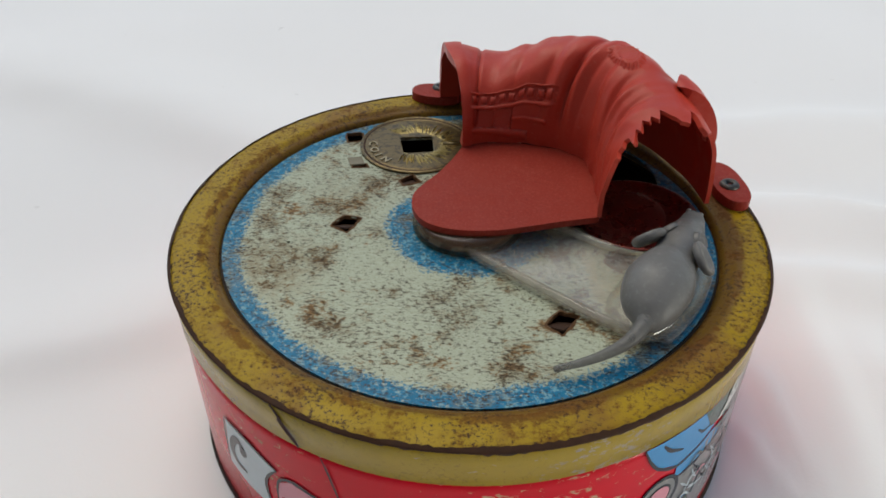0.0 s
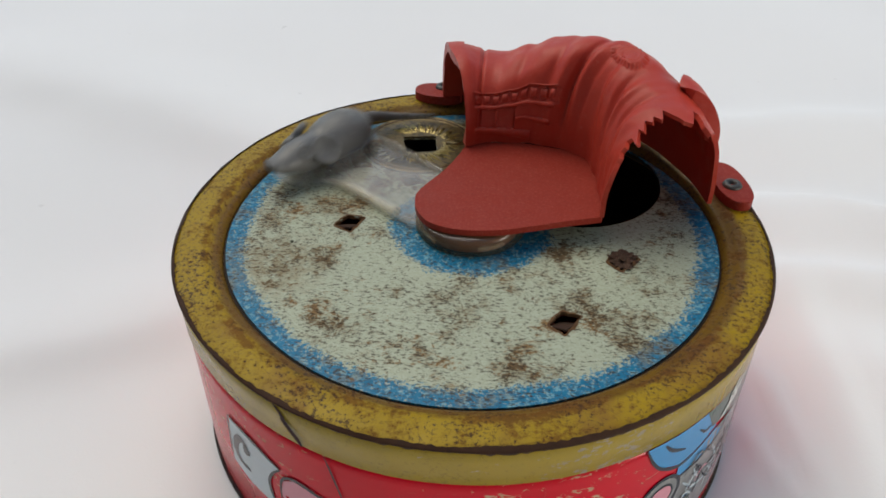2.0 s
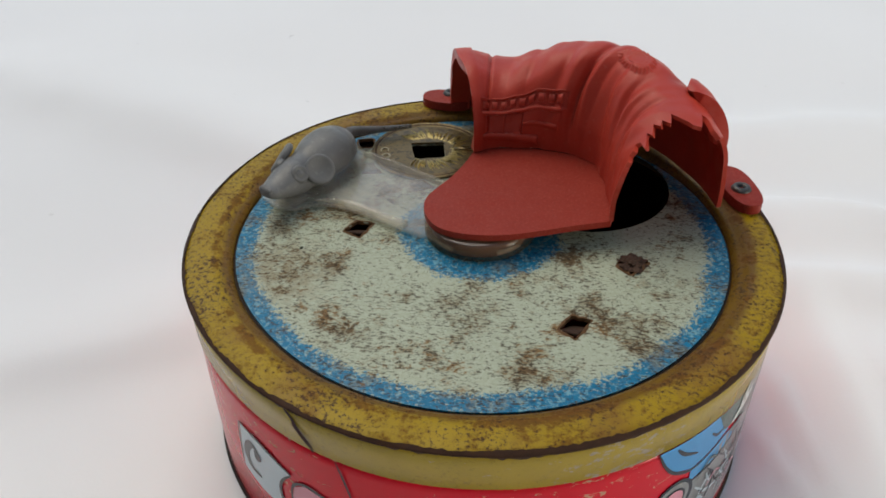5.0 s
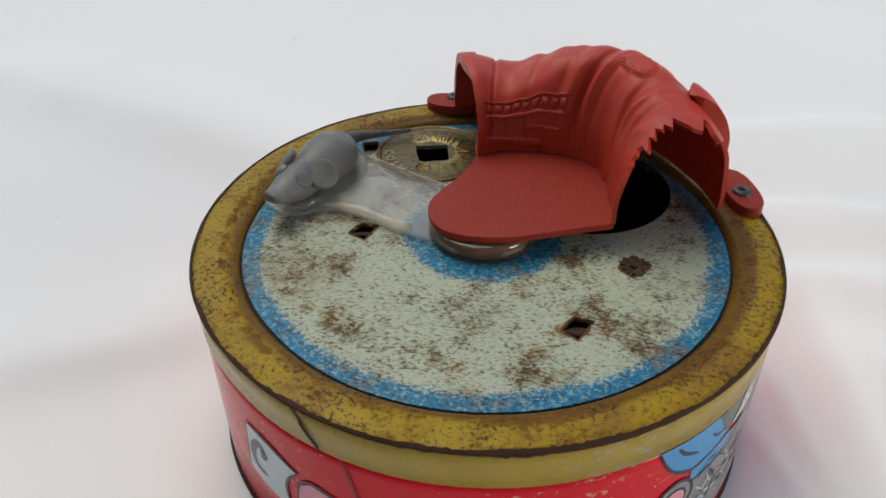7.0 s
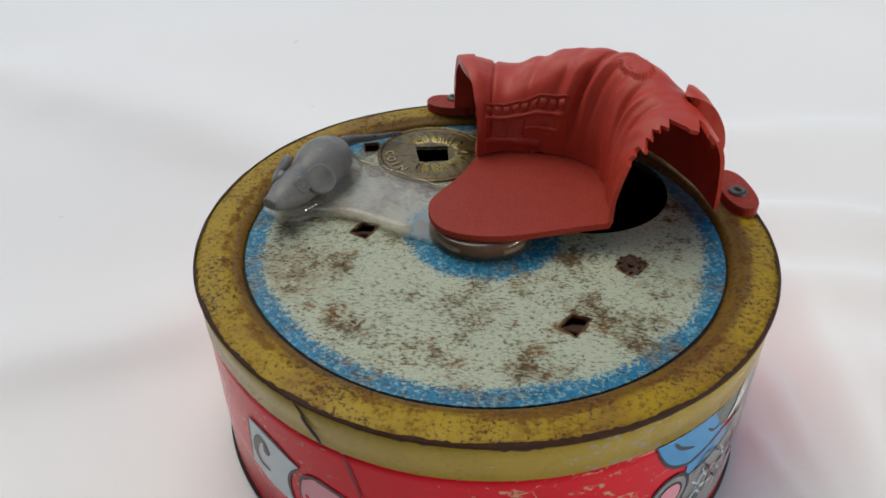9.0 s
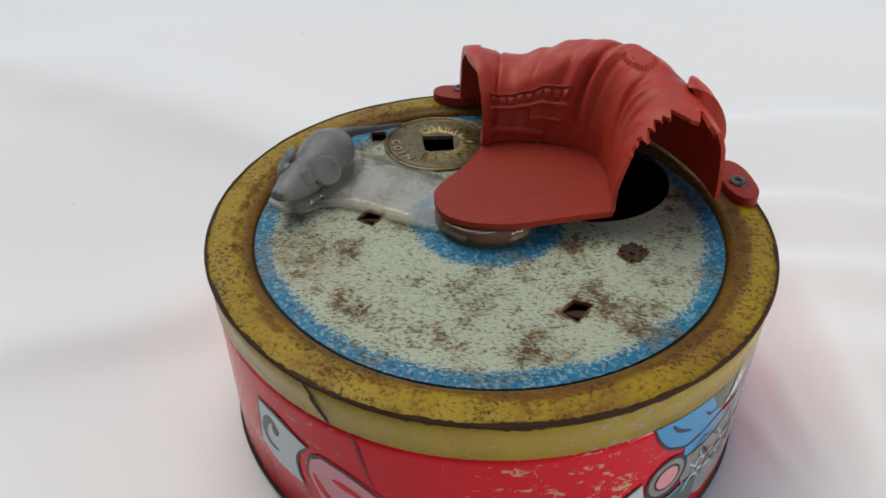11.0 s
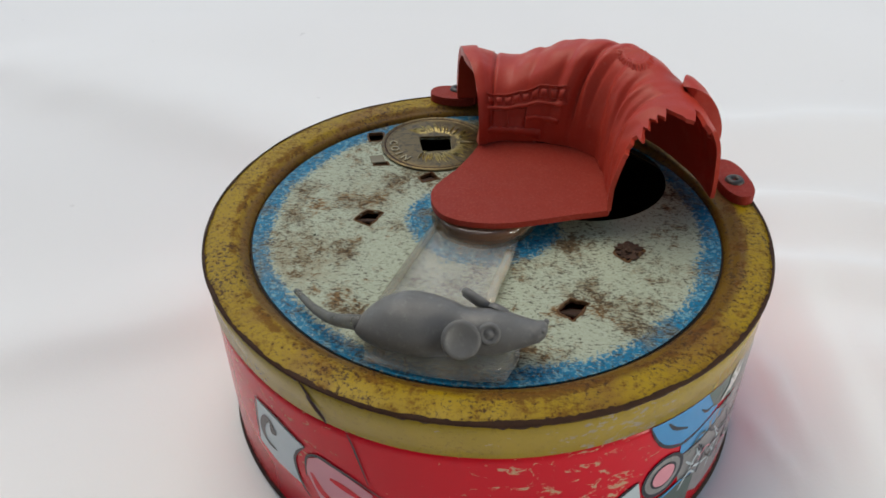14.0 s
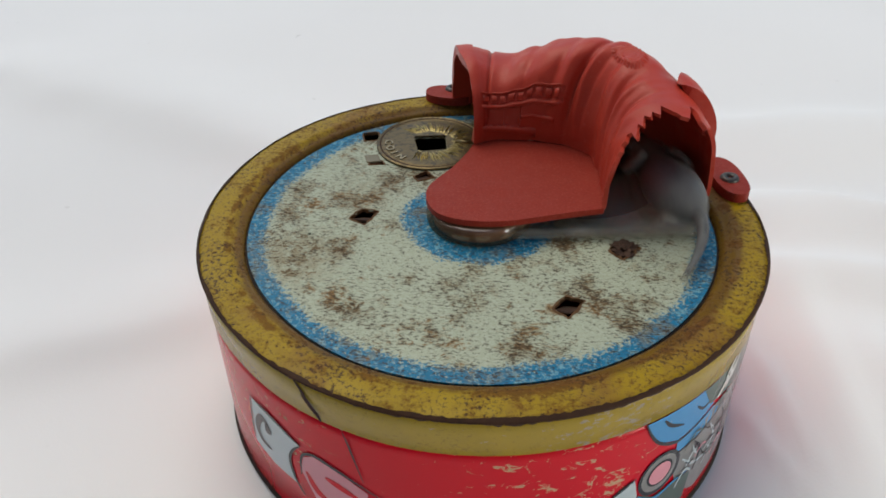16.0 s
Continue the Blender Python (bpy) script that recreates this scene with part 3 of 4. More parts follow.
        base = [bm.verts.new(c + d * r0 - s * 0.0002), bm.verts.new(c + d * r0 + s * 0.0002), bm.verts.new(c + d * (r0 + r1) / 2 + s * 0.0004 + sweep * 0.4), bm.verts.new(c + d * r1 + sweep),
                bm.verts.new(c + d * (r0 + r1) / 2 - s * 0.0004 + sweep * 0.4)]
        peak = bm.verts.new(c + d * (r0 + r1) / 2 + sweep * 0.4 + Vector((0, 0, 0.00045)))
        for k in range(5):
            bm.faces.new((base[k], base[(k + 1) % 5], peak))
        part("wheat_leaf", bm, M_LEAF, ob, smooth=False)
    bm = tube([Vector((x0 + 0.0068, y0 - 0.0006, LID + 0.0007)), Vector((x0 + 0.0125, y0 - 0.0002, LID + 0.0007))], [0.0007, 0.0006], 8)
    part("token_bar", bm, M_COIN, ob)
    for ch, a in zip("COIN", (184, 201, 215, 230)):
        cu = bpy.data.curves.new("letter", "FONT")
        cu.body, cu.size, cu.align_x, cu.align_y, cu.extrude, cu.offset = ch, 0.0031, "CENTER", "CENTER", 0.0001, 0.00006
        tmp = new("letter", cu)
        me = bpy.data.meshes.new_from_object(tmp.evaluated_get(bpy.context.evaluated_depsgraph_get()))
        bpy.data.objects.remove(tmp)
        me.transform(Matrix.Translation(Vector((x0, y0, LID + 0.00075)) + polar(0.0116, a, 0)) @ pose(0, 0, 0, 0, 0, a + 90))
        me.materials.clear()
        me.materials.append(M_LETTER)
        letter = new("letter", me)
        letter.parent = ob
    return ob


LIDOB = lid()


# ---- printed shapes on the wall ----
def wall_patch(name, outline, material, lift=0.00006, r=0.0643, step=2.0):
    """A thin printed patch on the wall; outline in degrees round the tin and millimetres of height."""
    bm = bmesh.new()
    flat = []
    n = len(outline)
    for i in range(n):
        (a, z), (b, w) = outline[i], outline[(i + 1) % n]
        m = max(1, int(math.hypot((b - a) * 1.12, w - z) / step))
        flat += [(a + (b - a) * k / m, z + (w - z) * k / m) for k in range(m)]
    vs = [bm.verts.new((a, z, 0)) for a, z in flat]
    es = [bm.edges.new((vs[i], vs[(i + 1) % len(vs)])) for i in range(len(vs))]
    bmesh.ops.triangle_fill(bm, edges=es, use_beauty=True)
    for cut in range(2):
        long = [e for e in bm.edges if abs(e.verts[0].co.x - e.verts[1].co.x) > 3.0]
        if long:
            bmesh.ops.subdivide_edges(bm, edges=long, cuts=1)
    bmesh.ops.triangulate(bm, faces=bm.faces)
    for v in bm.verts:
        v.co = polar(r + dent(v.co.x) + lift, v.co.x, v.co.y / 1000)
    bmesh.ops.recalc_face_normals(bm, faces=bm.faces)
    return part(name, bm, material, WALL)


def wall_line(name, points, width, material, lift=0.00012, r=0.0643, owner=None):
    """A printed or scratched line of a width in millimetres, tapered to its ends."""
    pts = [polar(r + dent(a) + lift, a, z / 1000) for a, z in points]
    pts = spline(pts, 6 * len(pts))
    n = len(pts)
    bm = bmesh.new()
    rows = []
    for i, p in enumerate(pts):
        d = (pts[min(i + 1, n - 1)] - pts[max(i - 1, 0)]).normalized()
        out = Vector((p.x, p.y, 0)).normalized()
        s = d.cross(out).normalized() * width / 2000 * (0.35 + 0.65 * math.sin(math.pi * (i + 0.5) / n))
        q = out * (r + dent(math.degrees(math.atan2(p.y, p.x))) + lift) + Vector((0, 0, p.z))
        rows.append((bm.verts.new(q - s), bm.verts.new(q + s)))
    for (a, b), (c, d) in zip(rows, rows[1:]):
        bm.faces.new((a, b, d, c))
    bmesh.ops.recalc_face_normals(bm, faces=bm.faces)
    return part(name, bm, material, owner or WALL)


def ring_points(a, z, ra, rz, n=20, a0=0, a1=360):
    return [(a + ra * math.cos(radians(a0 + (a1 - a0) * i / n)), z + rz * math.sin(radians(a0 + (a1 - a0) * i / n))) for i in range(n + (a1 - a0 < 360))]


def prints():
    panel = [(-136.5, 32.0), (-130, 31.6), (-122.8, 29.2), (-125.0, 26.0), (-126.2, 22.1), (-125.2, 15.5), (-132.7, 15.8), (-138.6, 17.0), (-137.6, 25.0)]
    wall_patch("printed_panel", panel, M_PALE)
    wall_line("panel_outline", [(-136.8, 32.3), (-130, 31.9), (-122.6, 29.3)], 0.9, M_BLACK)
    wall_line("panel_outline", [(-136.8, 32.3), (-137.9, 25.0), (-138.8, 17.0)], 0.7, M_BLACK)
    wall_line("swirl", [(-132.3, 25.2), (-132.0, 27.6), (-133.4, 28.6), (-135.2, 26.4), (-136.2, 22.8), (-135.0, 20.2), (-132.1, 20.0)], 2.0, M_BLACK)
    wall_line("swirl", [(-132.6, 25.0), (-131.9, 26.4), (-132.6, 27.6)], 2.2, M_BLACK, 0.00016)
    wall_line("swirl", [(-122.6, 29.3), (-125.0, 26.0), (-126.2, 22.1), (-125.6, 17), (-123.6, 13)], 0.8, M_BLACK)
    pink = [(-123.4, 21.5), (-122.3, 26.2), (-119.6, 28.4), (-115.6, 27.6), (-112.5, 26.4), (-108.6, 24.0), (-109.5, 17.0), (-113, 12.5), (-120, 13.0)]
    wall_patch("printed_scroll", pink, M_PINK)
    wall_line("scroll_outline", [(-123.5, 20.0), (-122.6, 26.2), (-119.6, 28.8), (-115.4, 28.0), (-112.0, 26.8), (-106.5, 24.0)], 0.8, M_BLACK)
    wall_line("scroll_stroke", [(-122.0, 22.0), (-119.8, 17.5), (-116.5, 15.5)], 2.0, M_RED, 0.0001)
    wall_line("scroll_stroke", [(-117.4, 23.6), (-114.5, 22.8), (-110.4, 21.2)], 1.9, M_RED, 0.0001)
    wall_line("scroll_outline", [(-106.5, 24.0), (-101, 23.2), (-97, 23.6)], 0.7, M_BLACK)
    wall_line("crack", [(-112.3, 40.4), (-111.5, 37.4), (-110.8, 34.3), (-109.2, 27.0)], 0.45, M_BLACK)
    wall_line("crack", [(-120.9, 49.1), (-119.4, 46.9), (-119.1, 45.6), (-117.4, 43.2), (-116.6, 42.0), (-116.2, 40.9)], 1.15, M_EDGE, 0.0003, owner=BAND)
    # a blue form and machinery on the far side of the wall
    wall_patch("printed_blue_shape", [(-60.6, 40.4), (-46.3, 40.4), (-42.1, 33.0), (-47.1, 31.1), (-51.9, 30.2), (-56.4, 32.7), (-58.8, 36.1)], M_BLUE)
    wall_line("blue_outline", [(-60.8, 40.4), (-58.9, 36.0), (-56.4, 32.5), (-51.9, 30.0), (-46.5, 31.0), (-41.5, 32.6)], 0.8, M_BLACK)
    wall_line("blue_crease", [(-56.8, 39.2), (-54.8, 36.6), (-51.4, 34.4)], 0.9, M_BLACK)
    wall_line("blue_crease", [(-48.2, 37.0), (-46.2, 35.0), (-44.0, 35.2)], 0.7, M_BLACK)
    wall_patch("printed_blue_strip", [(-51.9, 29.8), (-41.7, 31.8), (-38, 28.5), (-45.8, 26.4), (-51.7, 26.0)], M_BLUE, 0.00005)
    wall_line("strip_outline", [(-52.0, 25.8), (-46, 26.2), (-38, 28.3)], 0.6, M_BLACK)
    wall_patch("printed_green_shape", [(-47.0, 40.4), (-28, 40.4), (-24, 33.0), (-33, 31.5), (-43.7, 34.0)], M_GREEN, 0.00009)
    wall_line("white_flash", [(-36.5, 41.5), (-38.6, 38.2), (-37.6, 37.6), (-41.2, 34.0)], 2.0, M_WHITE, 0.0002)
    wall_line("white_flash", [(-34.5, 40.5), (-36.4, 38.0), (-35.6, 37.4), (-38.6, 34.6)], 1.6, M_WHITE, 0.0002)
    wall_patch("printed_grey_shape", [(-52.5, 25.5), (-47, 26.2), (-42, 31.5), (-33, 31.5), (-24, 32), (-22, 16), (-28, 7), (-42, 6), (-49, 12)], M_GREY, 0.00005)
    for i, pts in enumerate((((-46, 25), (-43, 20), (-44, 14)), ((-41, 26), (-38, 20), (-40, 12)), ((-36, 26.5), (-33, 19), (-35, 10)), ((-49, 22), (-44.5, 17), (-38, 15)), ((-40, 23), (-34, 21), (-28, 22)))):
        wall_line("machine_line", pts, 0.9, M_PALE if i % 2 else M_BLACK, 0.00013)
    rnd = random.Random(12)
    for i in range(34):
        a, z = rnd.uniform(-50, -28), rnd.uniform(13, 29)
        da, dz = rnd.uniform(2, 6), rnd.uniform(-5, 5)
        wall_line("machine_line", ((a, z), (a + da * 0.5, z + dz * 0.8), (a + da, z + dz * 0.4)), rnd.uniform(0.35, 0.75), (M_BLACK, M_PALE, M_BLACK, M_GREEN, M_BLACK, M_PINK)[i % 6], 0.00014 + 0.00001 * i)
    wall_patch("wheel_rim", ring_points(-55.0, 22.6, 5.0, 6.2), M_BLACK, 0.0001)
    wall_patch("wheel_ring", ring_points(-55.2, 22.9, 4.2, 5.2), M_GREY, 0.00014)
    wall_patch("wheel_ring", ring_points(-55.1, 22.9, 3.1, 3.7), M_BLACK, 0.00018)
    wall_patch("wheel_hub", ring_points(-55.1, 22.9, 2.6, 3.1), M_PINK, 0.00022)
    wall_patch("printed_dark_shape", [(-59.6, 19.0), (-55.5, 15.5), (-50.5, 16.5), (-44.9, 14.5), (-45.5, 6.0), (-55.0, 8.0), (-60, 12.0)], M_GREEN, 0.00011)
    wall_line("dark_outline", [(-59.8, 18.6), (-55.3, 15.0), (-50.0, 16.4), (-45, 16)], 0.8, M_BLUE, 0.0002)
    wall_patch("printed_pale_corner", [(-65.5, 21.5), (-61.0, 24.6), (-59.8, 19.0), (-61, 12), (-66, 11)], M_PALE)
    wall_line("pale_outline", [(-66.2, 21.2), (-63.5, 23.2), (-60.8, 25.0)], 0.8, M_BLACK)


prints()


# ---- the red plastic boot: an arch of plastic that bends round the tin's edge ----
IN_R = [(-12, 0.0280), (10, 0.0288), (25, 0.0312), (36, 0.0336), (46, 0.0330), (60, 0.0308), (75, 0.0282), (96, 0.0252)]
OUT_R = [(-12, 0.0548), (8, 0.0555), (22, 0.0562), (40, 0.0575), (60, 0.0585), (100, 0.0585)]
TOP_Z = [(-12, 0.0245), (4, 0.0258), (20, 0.0268), (32, 0.0282), (42, 0.0289), (53, 0.0280), (64, 0.0260), (72, 0.0232), (80, 0.0205), (88, 0.0208), (96, 0.0222)]


def bell(x, c, w):
    return math.exp(-((x - c) / w) ** 2)


def boot_relief(f, u):
    """Folds, welts and the round ankle patch, in metres of outward lift at f degrees and u across."""
    d = 0.0007 * bell(f, 91.5, 4.0) - 0.0007 * bell(f, 86.8, 0.7) * (u < 0.75)
    for c, w, h, lean in ((62, 3.0, 0.0005, 4), (57, 2.0, -0.0007, 4), (52, 2.2, 0.0008, 5), (47.5, 1.3, -0.0017, 6), (43.5, 1.6, 0.0008, 6), (39.5, 1.2, -0.0006, 7), (71, 4.0, -0.0004, 4), (78, 4.0, 0.0003, 3)):
        d += h * bell(f + lean * (u - 0.45), c, w) * (0.25 + 0.75 * bell(u, 0.26, 0.19))
    # welts that run round beside the torn opening
    for c, w, h in ((33, 2.0, 0.0009), (26, 1.8, -0.0011), (20.5, 2.0, 0.0012), (13.5, 1.7, -0.0010), (7, 3.0, 0.0008)):
        d += h * bell(f + 26 * (u - 0.42) ** 2 * (1 if u < 0.42 else 0.4), c, w) * bell(u, 0.27, 0.17)
    q = math.hypot((f - 35) / 4.6, (u - 0.46) / 0.055)
    d += 0.0007 * bell(q, 1.0, 0.26) + 0.0003 * (q < 0.8)
    if 1.15 < q < 1.5:
        d += 0.0003 * (math.sin(math.atan2((u - 0.46) / 0.055, (f - 35) / 4.6) * 22) > 0)
    row = u + 0.0011 * (89 - f)
    if 0.056 < row < 0.142 and 70 < f < 87:
        d -= 0.0009
    if 0.164 < row < 0.226 and 52 < f < 90:
        d -= 0.0004
    return d + 0.0003 * noise.noise(Vector((f * 0.16, u * 9, 0)))


def boot_point(f, u, lift=0.0):
    """A point on the boot's outer skin: f degrees round the tin, u from the inner foot (0) to the outer (1)."""
    a = math.pi * u
    ri, ro, top = table(f, IN_R), table(f, OUT_R), table(f, TOP_Z)
    foot = 0.0042 + (0.0004 - 0.0042) * u
    c, s = math.cos(a), math.sin(a)
    rm, hw = (ri + ro) / 2, (ro - ri) / 2
    r = rm - hw * math.copysign(abs(c) ** (0.80 if c > 0 else 0.95), c)
    z = foot + (top - foot) * s ** (0.72 if c > 0 else 0.85)
    n = Vector((-c, s))
    lift += boot_relief(f, u) * min(1, s * 4)
    return polar(r + n.x * lift, f, TOP + z + n.y * lift)


TEETH = [(0.18, 0), (0.205, 1.2), (0.212, -0.6), (0.245, 1.0), (0.252, -1.0), (0.285, 0.6), (0.315, 6.2), (0.325, -0.4), (0.352, 2.4), (0.362, -1.8), (0.398, 1.0), (0.406, -1.2),
         (0.442, 1.8), (0.452, -2.2), (0.520, 3.4), (0.560, 4.4), (0.578, -0.8), (0.600, 0.2), (0.622, 4.5), (0.66, 6.0), (0.70, 3.0), (0.75, 0.4), (0.80, 0)]


def tear(u):
    """How far the torn edge of the opening juts out, in degrees."""
    for (a, x), (b, y) in zip(TEETH, TEETH[1:]):
        if a <= u <= b:
            return 1.25 * (x + (y - x) * (u - a) / (b - a))
    return 0.0


def boot_sheet(f0, f1, u0, u1, nf, nu, thick, lift=0.0, torn=True):
    """A bent sheet of the boot's skin with its thickness; f0 and f1 give the degrees at both ends for a u."""
    outer = [[None] * (nu + 1) for _ in range(nf + 1)]
    for i in range(nf + 1):
        for j in range(nu + 1):
            u = u0 + (u1 - u0) * j / nu
            v = i / nf
            a, b = f0(u), f1(u)
            f = a + (b - a) * v
            if torn:
                s = max(0, (v - 0.86) / 0.14)
                f -= tear(u) * s * s
            outer[i][j] = boot_point(f, u, lift(u) if callable(lift) else lift)
    bm = bmesh.new()
    o = [[bm.verts.new(p) for p in row] for row in outer]
    inn = []
    for i in range(nf + 1):
        row = []
        for j in range(nu + 1):
            du = outer[i][min(j + 1, nu)] - outer[i][max(j - 1, 0)]
            dv = outer[min(i + 1, nf)][j] - outer[max(i - 1, 0)][j]
            n = du.cross(dv)
            n.normalize()
            mid = polar(0.043, math.degrees(math.atan2(outer[i][j].y, outer[i][j].x)), TOP)
            if n.dot(outer[i][j] - mid) < 0:
                n = -n
            row.append(bm.verts.new(outer[i][j] - n * thick))
        inn.append(row)
    for g in (o, inn):
        for i in range(nf):
            for j in range(nu):
                bm.faces.new((g[i][j], g[i + 1][j], g[i + 1][j + 1], g[i][j + 1]))
    for i in range(nf):
        for j in (0, nu):
            bm.faces.new((o[i][j], o[i + 1][j], inn[i + 1][j], inn[i][j]))
    for j in range(nu):
        for i in (0, nf):
            bm.faces.new((o[i][j], o[i][j + 1], inn[i][j + 1], inn[i][j]))
    bmesh.ops.recalc_face_normals(bm, faces=bm.faces)
    return bm


def surface_block(f0, f1, u0, u1, h, n=4, slant=0.0011):
    """A small raised block on the boot's skin, in rows that sink towards the toe."""
    def at(i, j, lift):
        f = f0 + (f1 - f0) * i
        return boot_point(f, max(0.005, u0 + (u1 - u0) * j - slant * (89 - f)), lift)

    bm = bmesh.new()
    lo = [[bm.verts.new(at(i / n, j / 2, -0.0004)) for j in range(3)] for i in range(n + 1)]
    hi = [[bm.verts.new(at(0.04 + 0.92 * i / n, 0.12 + 0.76 * j / 2, h)) for j in range(3)] for i in range(n + 1)]
    for g in (lo, hi):
        for i in range(n):
            for j in range(2):
                bm.faces.new((g[i][j], g[i + 1][j], g[i + 1][j + 1], g[i][j + 1]))
    for i in range(n):
        for j in (0, 2):
            bm.faces.new((lo[i][j], lo[i + 1][j], hi[i + 1][j], hi[i][j]))
    for j in range(2):
        for i in (0, n):
            bm.faces.new((lo[i][j], lo[i][j + 1], hi[i][j + 1], hi[i][j]))
    bmesh.ops.recalc_face_normals(bm, faces=bm.faces)
    return bm


def boot():
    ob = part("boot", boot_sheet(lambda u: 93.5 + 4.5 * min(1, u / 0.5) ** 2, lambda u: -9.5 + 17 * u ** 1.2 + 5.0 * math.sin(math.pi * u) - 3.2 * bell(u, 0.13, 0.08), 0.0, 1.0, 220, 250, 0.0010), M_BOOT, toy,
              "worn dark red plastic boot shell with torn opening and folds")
    auto_smooth(ob, 60)
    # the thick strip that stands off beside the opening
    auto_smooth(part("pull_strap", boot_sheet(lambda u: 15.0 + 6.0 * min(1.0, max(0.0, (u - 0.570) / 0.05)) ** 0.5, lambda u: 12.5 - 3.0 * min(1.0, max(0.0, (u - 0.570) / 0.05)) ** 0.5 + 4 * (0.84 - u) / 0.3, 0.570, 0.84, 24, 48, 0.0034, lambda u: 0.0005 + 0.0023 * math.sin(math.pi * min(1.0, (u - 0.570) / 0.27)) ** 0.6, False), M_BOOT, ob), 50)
    # row of small lugs and the frame of three panes below it
    for i in range(9):
        f = 89 - 4.1 * i
        part("lace_lug", surface_block(f, f - 2.7, 0.174, 0.218, 0.0005), M_BOOT, ob)
    for u0, u1, f0, f1, h in ((0.226, 0.236, 91, 52, 0.0003), (0.142, 0.162, 91, 52, 0.0006), (0.030, 0.056, 90, 62, 0.0007), (0.050, 0.145, 87.8, 86.2, 0.0006), (0.054, 0.145, 79.5, 78.2, 0.0006),
                              (0.060, 0.145, 71.5, 70.4, 0.0006), (0.084, 0.102, 70, 54, 0.0006)):
        part("raised_bar", surface_block(f0, f1, u0, u1, 0.65 * h, 12), M_BOOT, ob)
    # thick collar round the mouth
    start = lambda u: 93.9 + 4.5 * min(1, u / 0.5) ** 2
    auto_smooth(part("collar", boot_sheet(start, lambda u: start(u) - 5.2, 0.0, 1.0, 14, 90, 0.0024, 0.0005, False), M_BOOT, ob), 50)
    # the flat tongue that covers the hub
    out = [(-0.0010, 0.0275), (-0.0034, 0.0205), (-0.0066, 0.0135), (-0.0100, 0.0080), (-0.0121, 0.0040), (-0.0125, 0.0), (-0.0115, -0.0042), (-0.0090, -0.0078), (-0.0050, -0.0098), (0.0, -0.0106),
           (0.0060, -0.0103), (0.0130, -0.0086), (0.0200, -0.0066), (0.0282, -0.0046), (0.0298, 0.0010), (0.0320, 0.0120), (0.0300, 0.0190), (0.0240, 0.0240), (0.0120, 0.0275)]
    smoothed = [(p.x, p.y) for p in spline([Vector((x, y, 0)) for x, y in out[:14]], 64)] + out[14:]
    auto_smooth(part("tongue", plate([smoothed], TOP + 0.0026, TOP + 0.0041, 0.0004), M_TONGUE, ob, "flat red plastic tongue"), 30)
    # riveted lugs on the rim
    for x, y, turn, long, wide, px, py in ((0.0606, 0.0138, 97, 0.0090, 0.0039, 0.0606, 0.0122), (-0.0093, 0.0602, 170, 0.0072, 0.0044, -0.0085, 0.0622)):
        ring = []
        for i in range(40):
            a = 2 * math.pi * i / 40
            c, si = math.cos(a), math.sin(a)
            ring.append((long * math.copysign(abs(c) ** 0.80, c), wide * math.copysign(abs(si) ** 0.85, si)))
        bm = plate([ring], 0.0, 0.0024, 0.0009)
        bm.transform(Matrix.Translation((x, y, TOP)) @ pose(0, 0, 0, 0, 0, turn))
        auto_smooth(part("riveted_lug", bm, M_TONGUE, ob), 40)
        bm = lathe([(0.0004, -0.0006), (0.0007, 0.0003), (0.0011, 0.0008), (0.0019, 0.0007), (0.0023, 0.0001), (0.0023, -0.0004)], 28)
        bm.transform(Matrix.Translation((px, py, TOP + 0.0024)))
        part("rivet", bm, M_RIVET, ob, "dark steel tubular rivet")
    return ob


BOOT = boot()


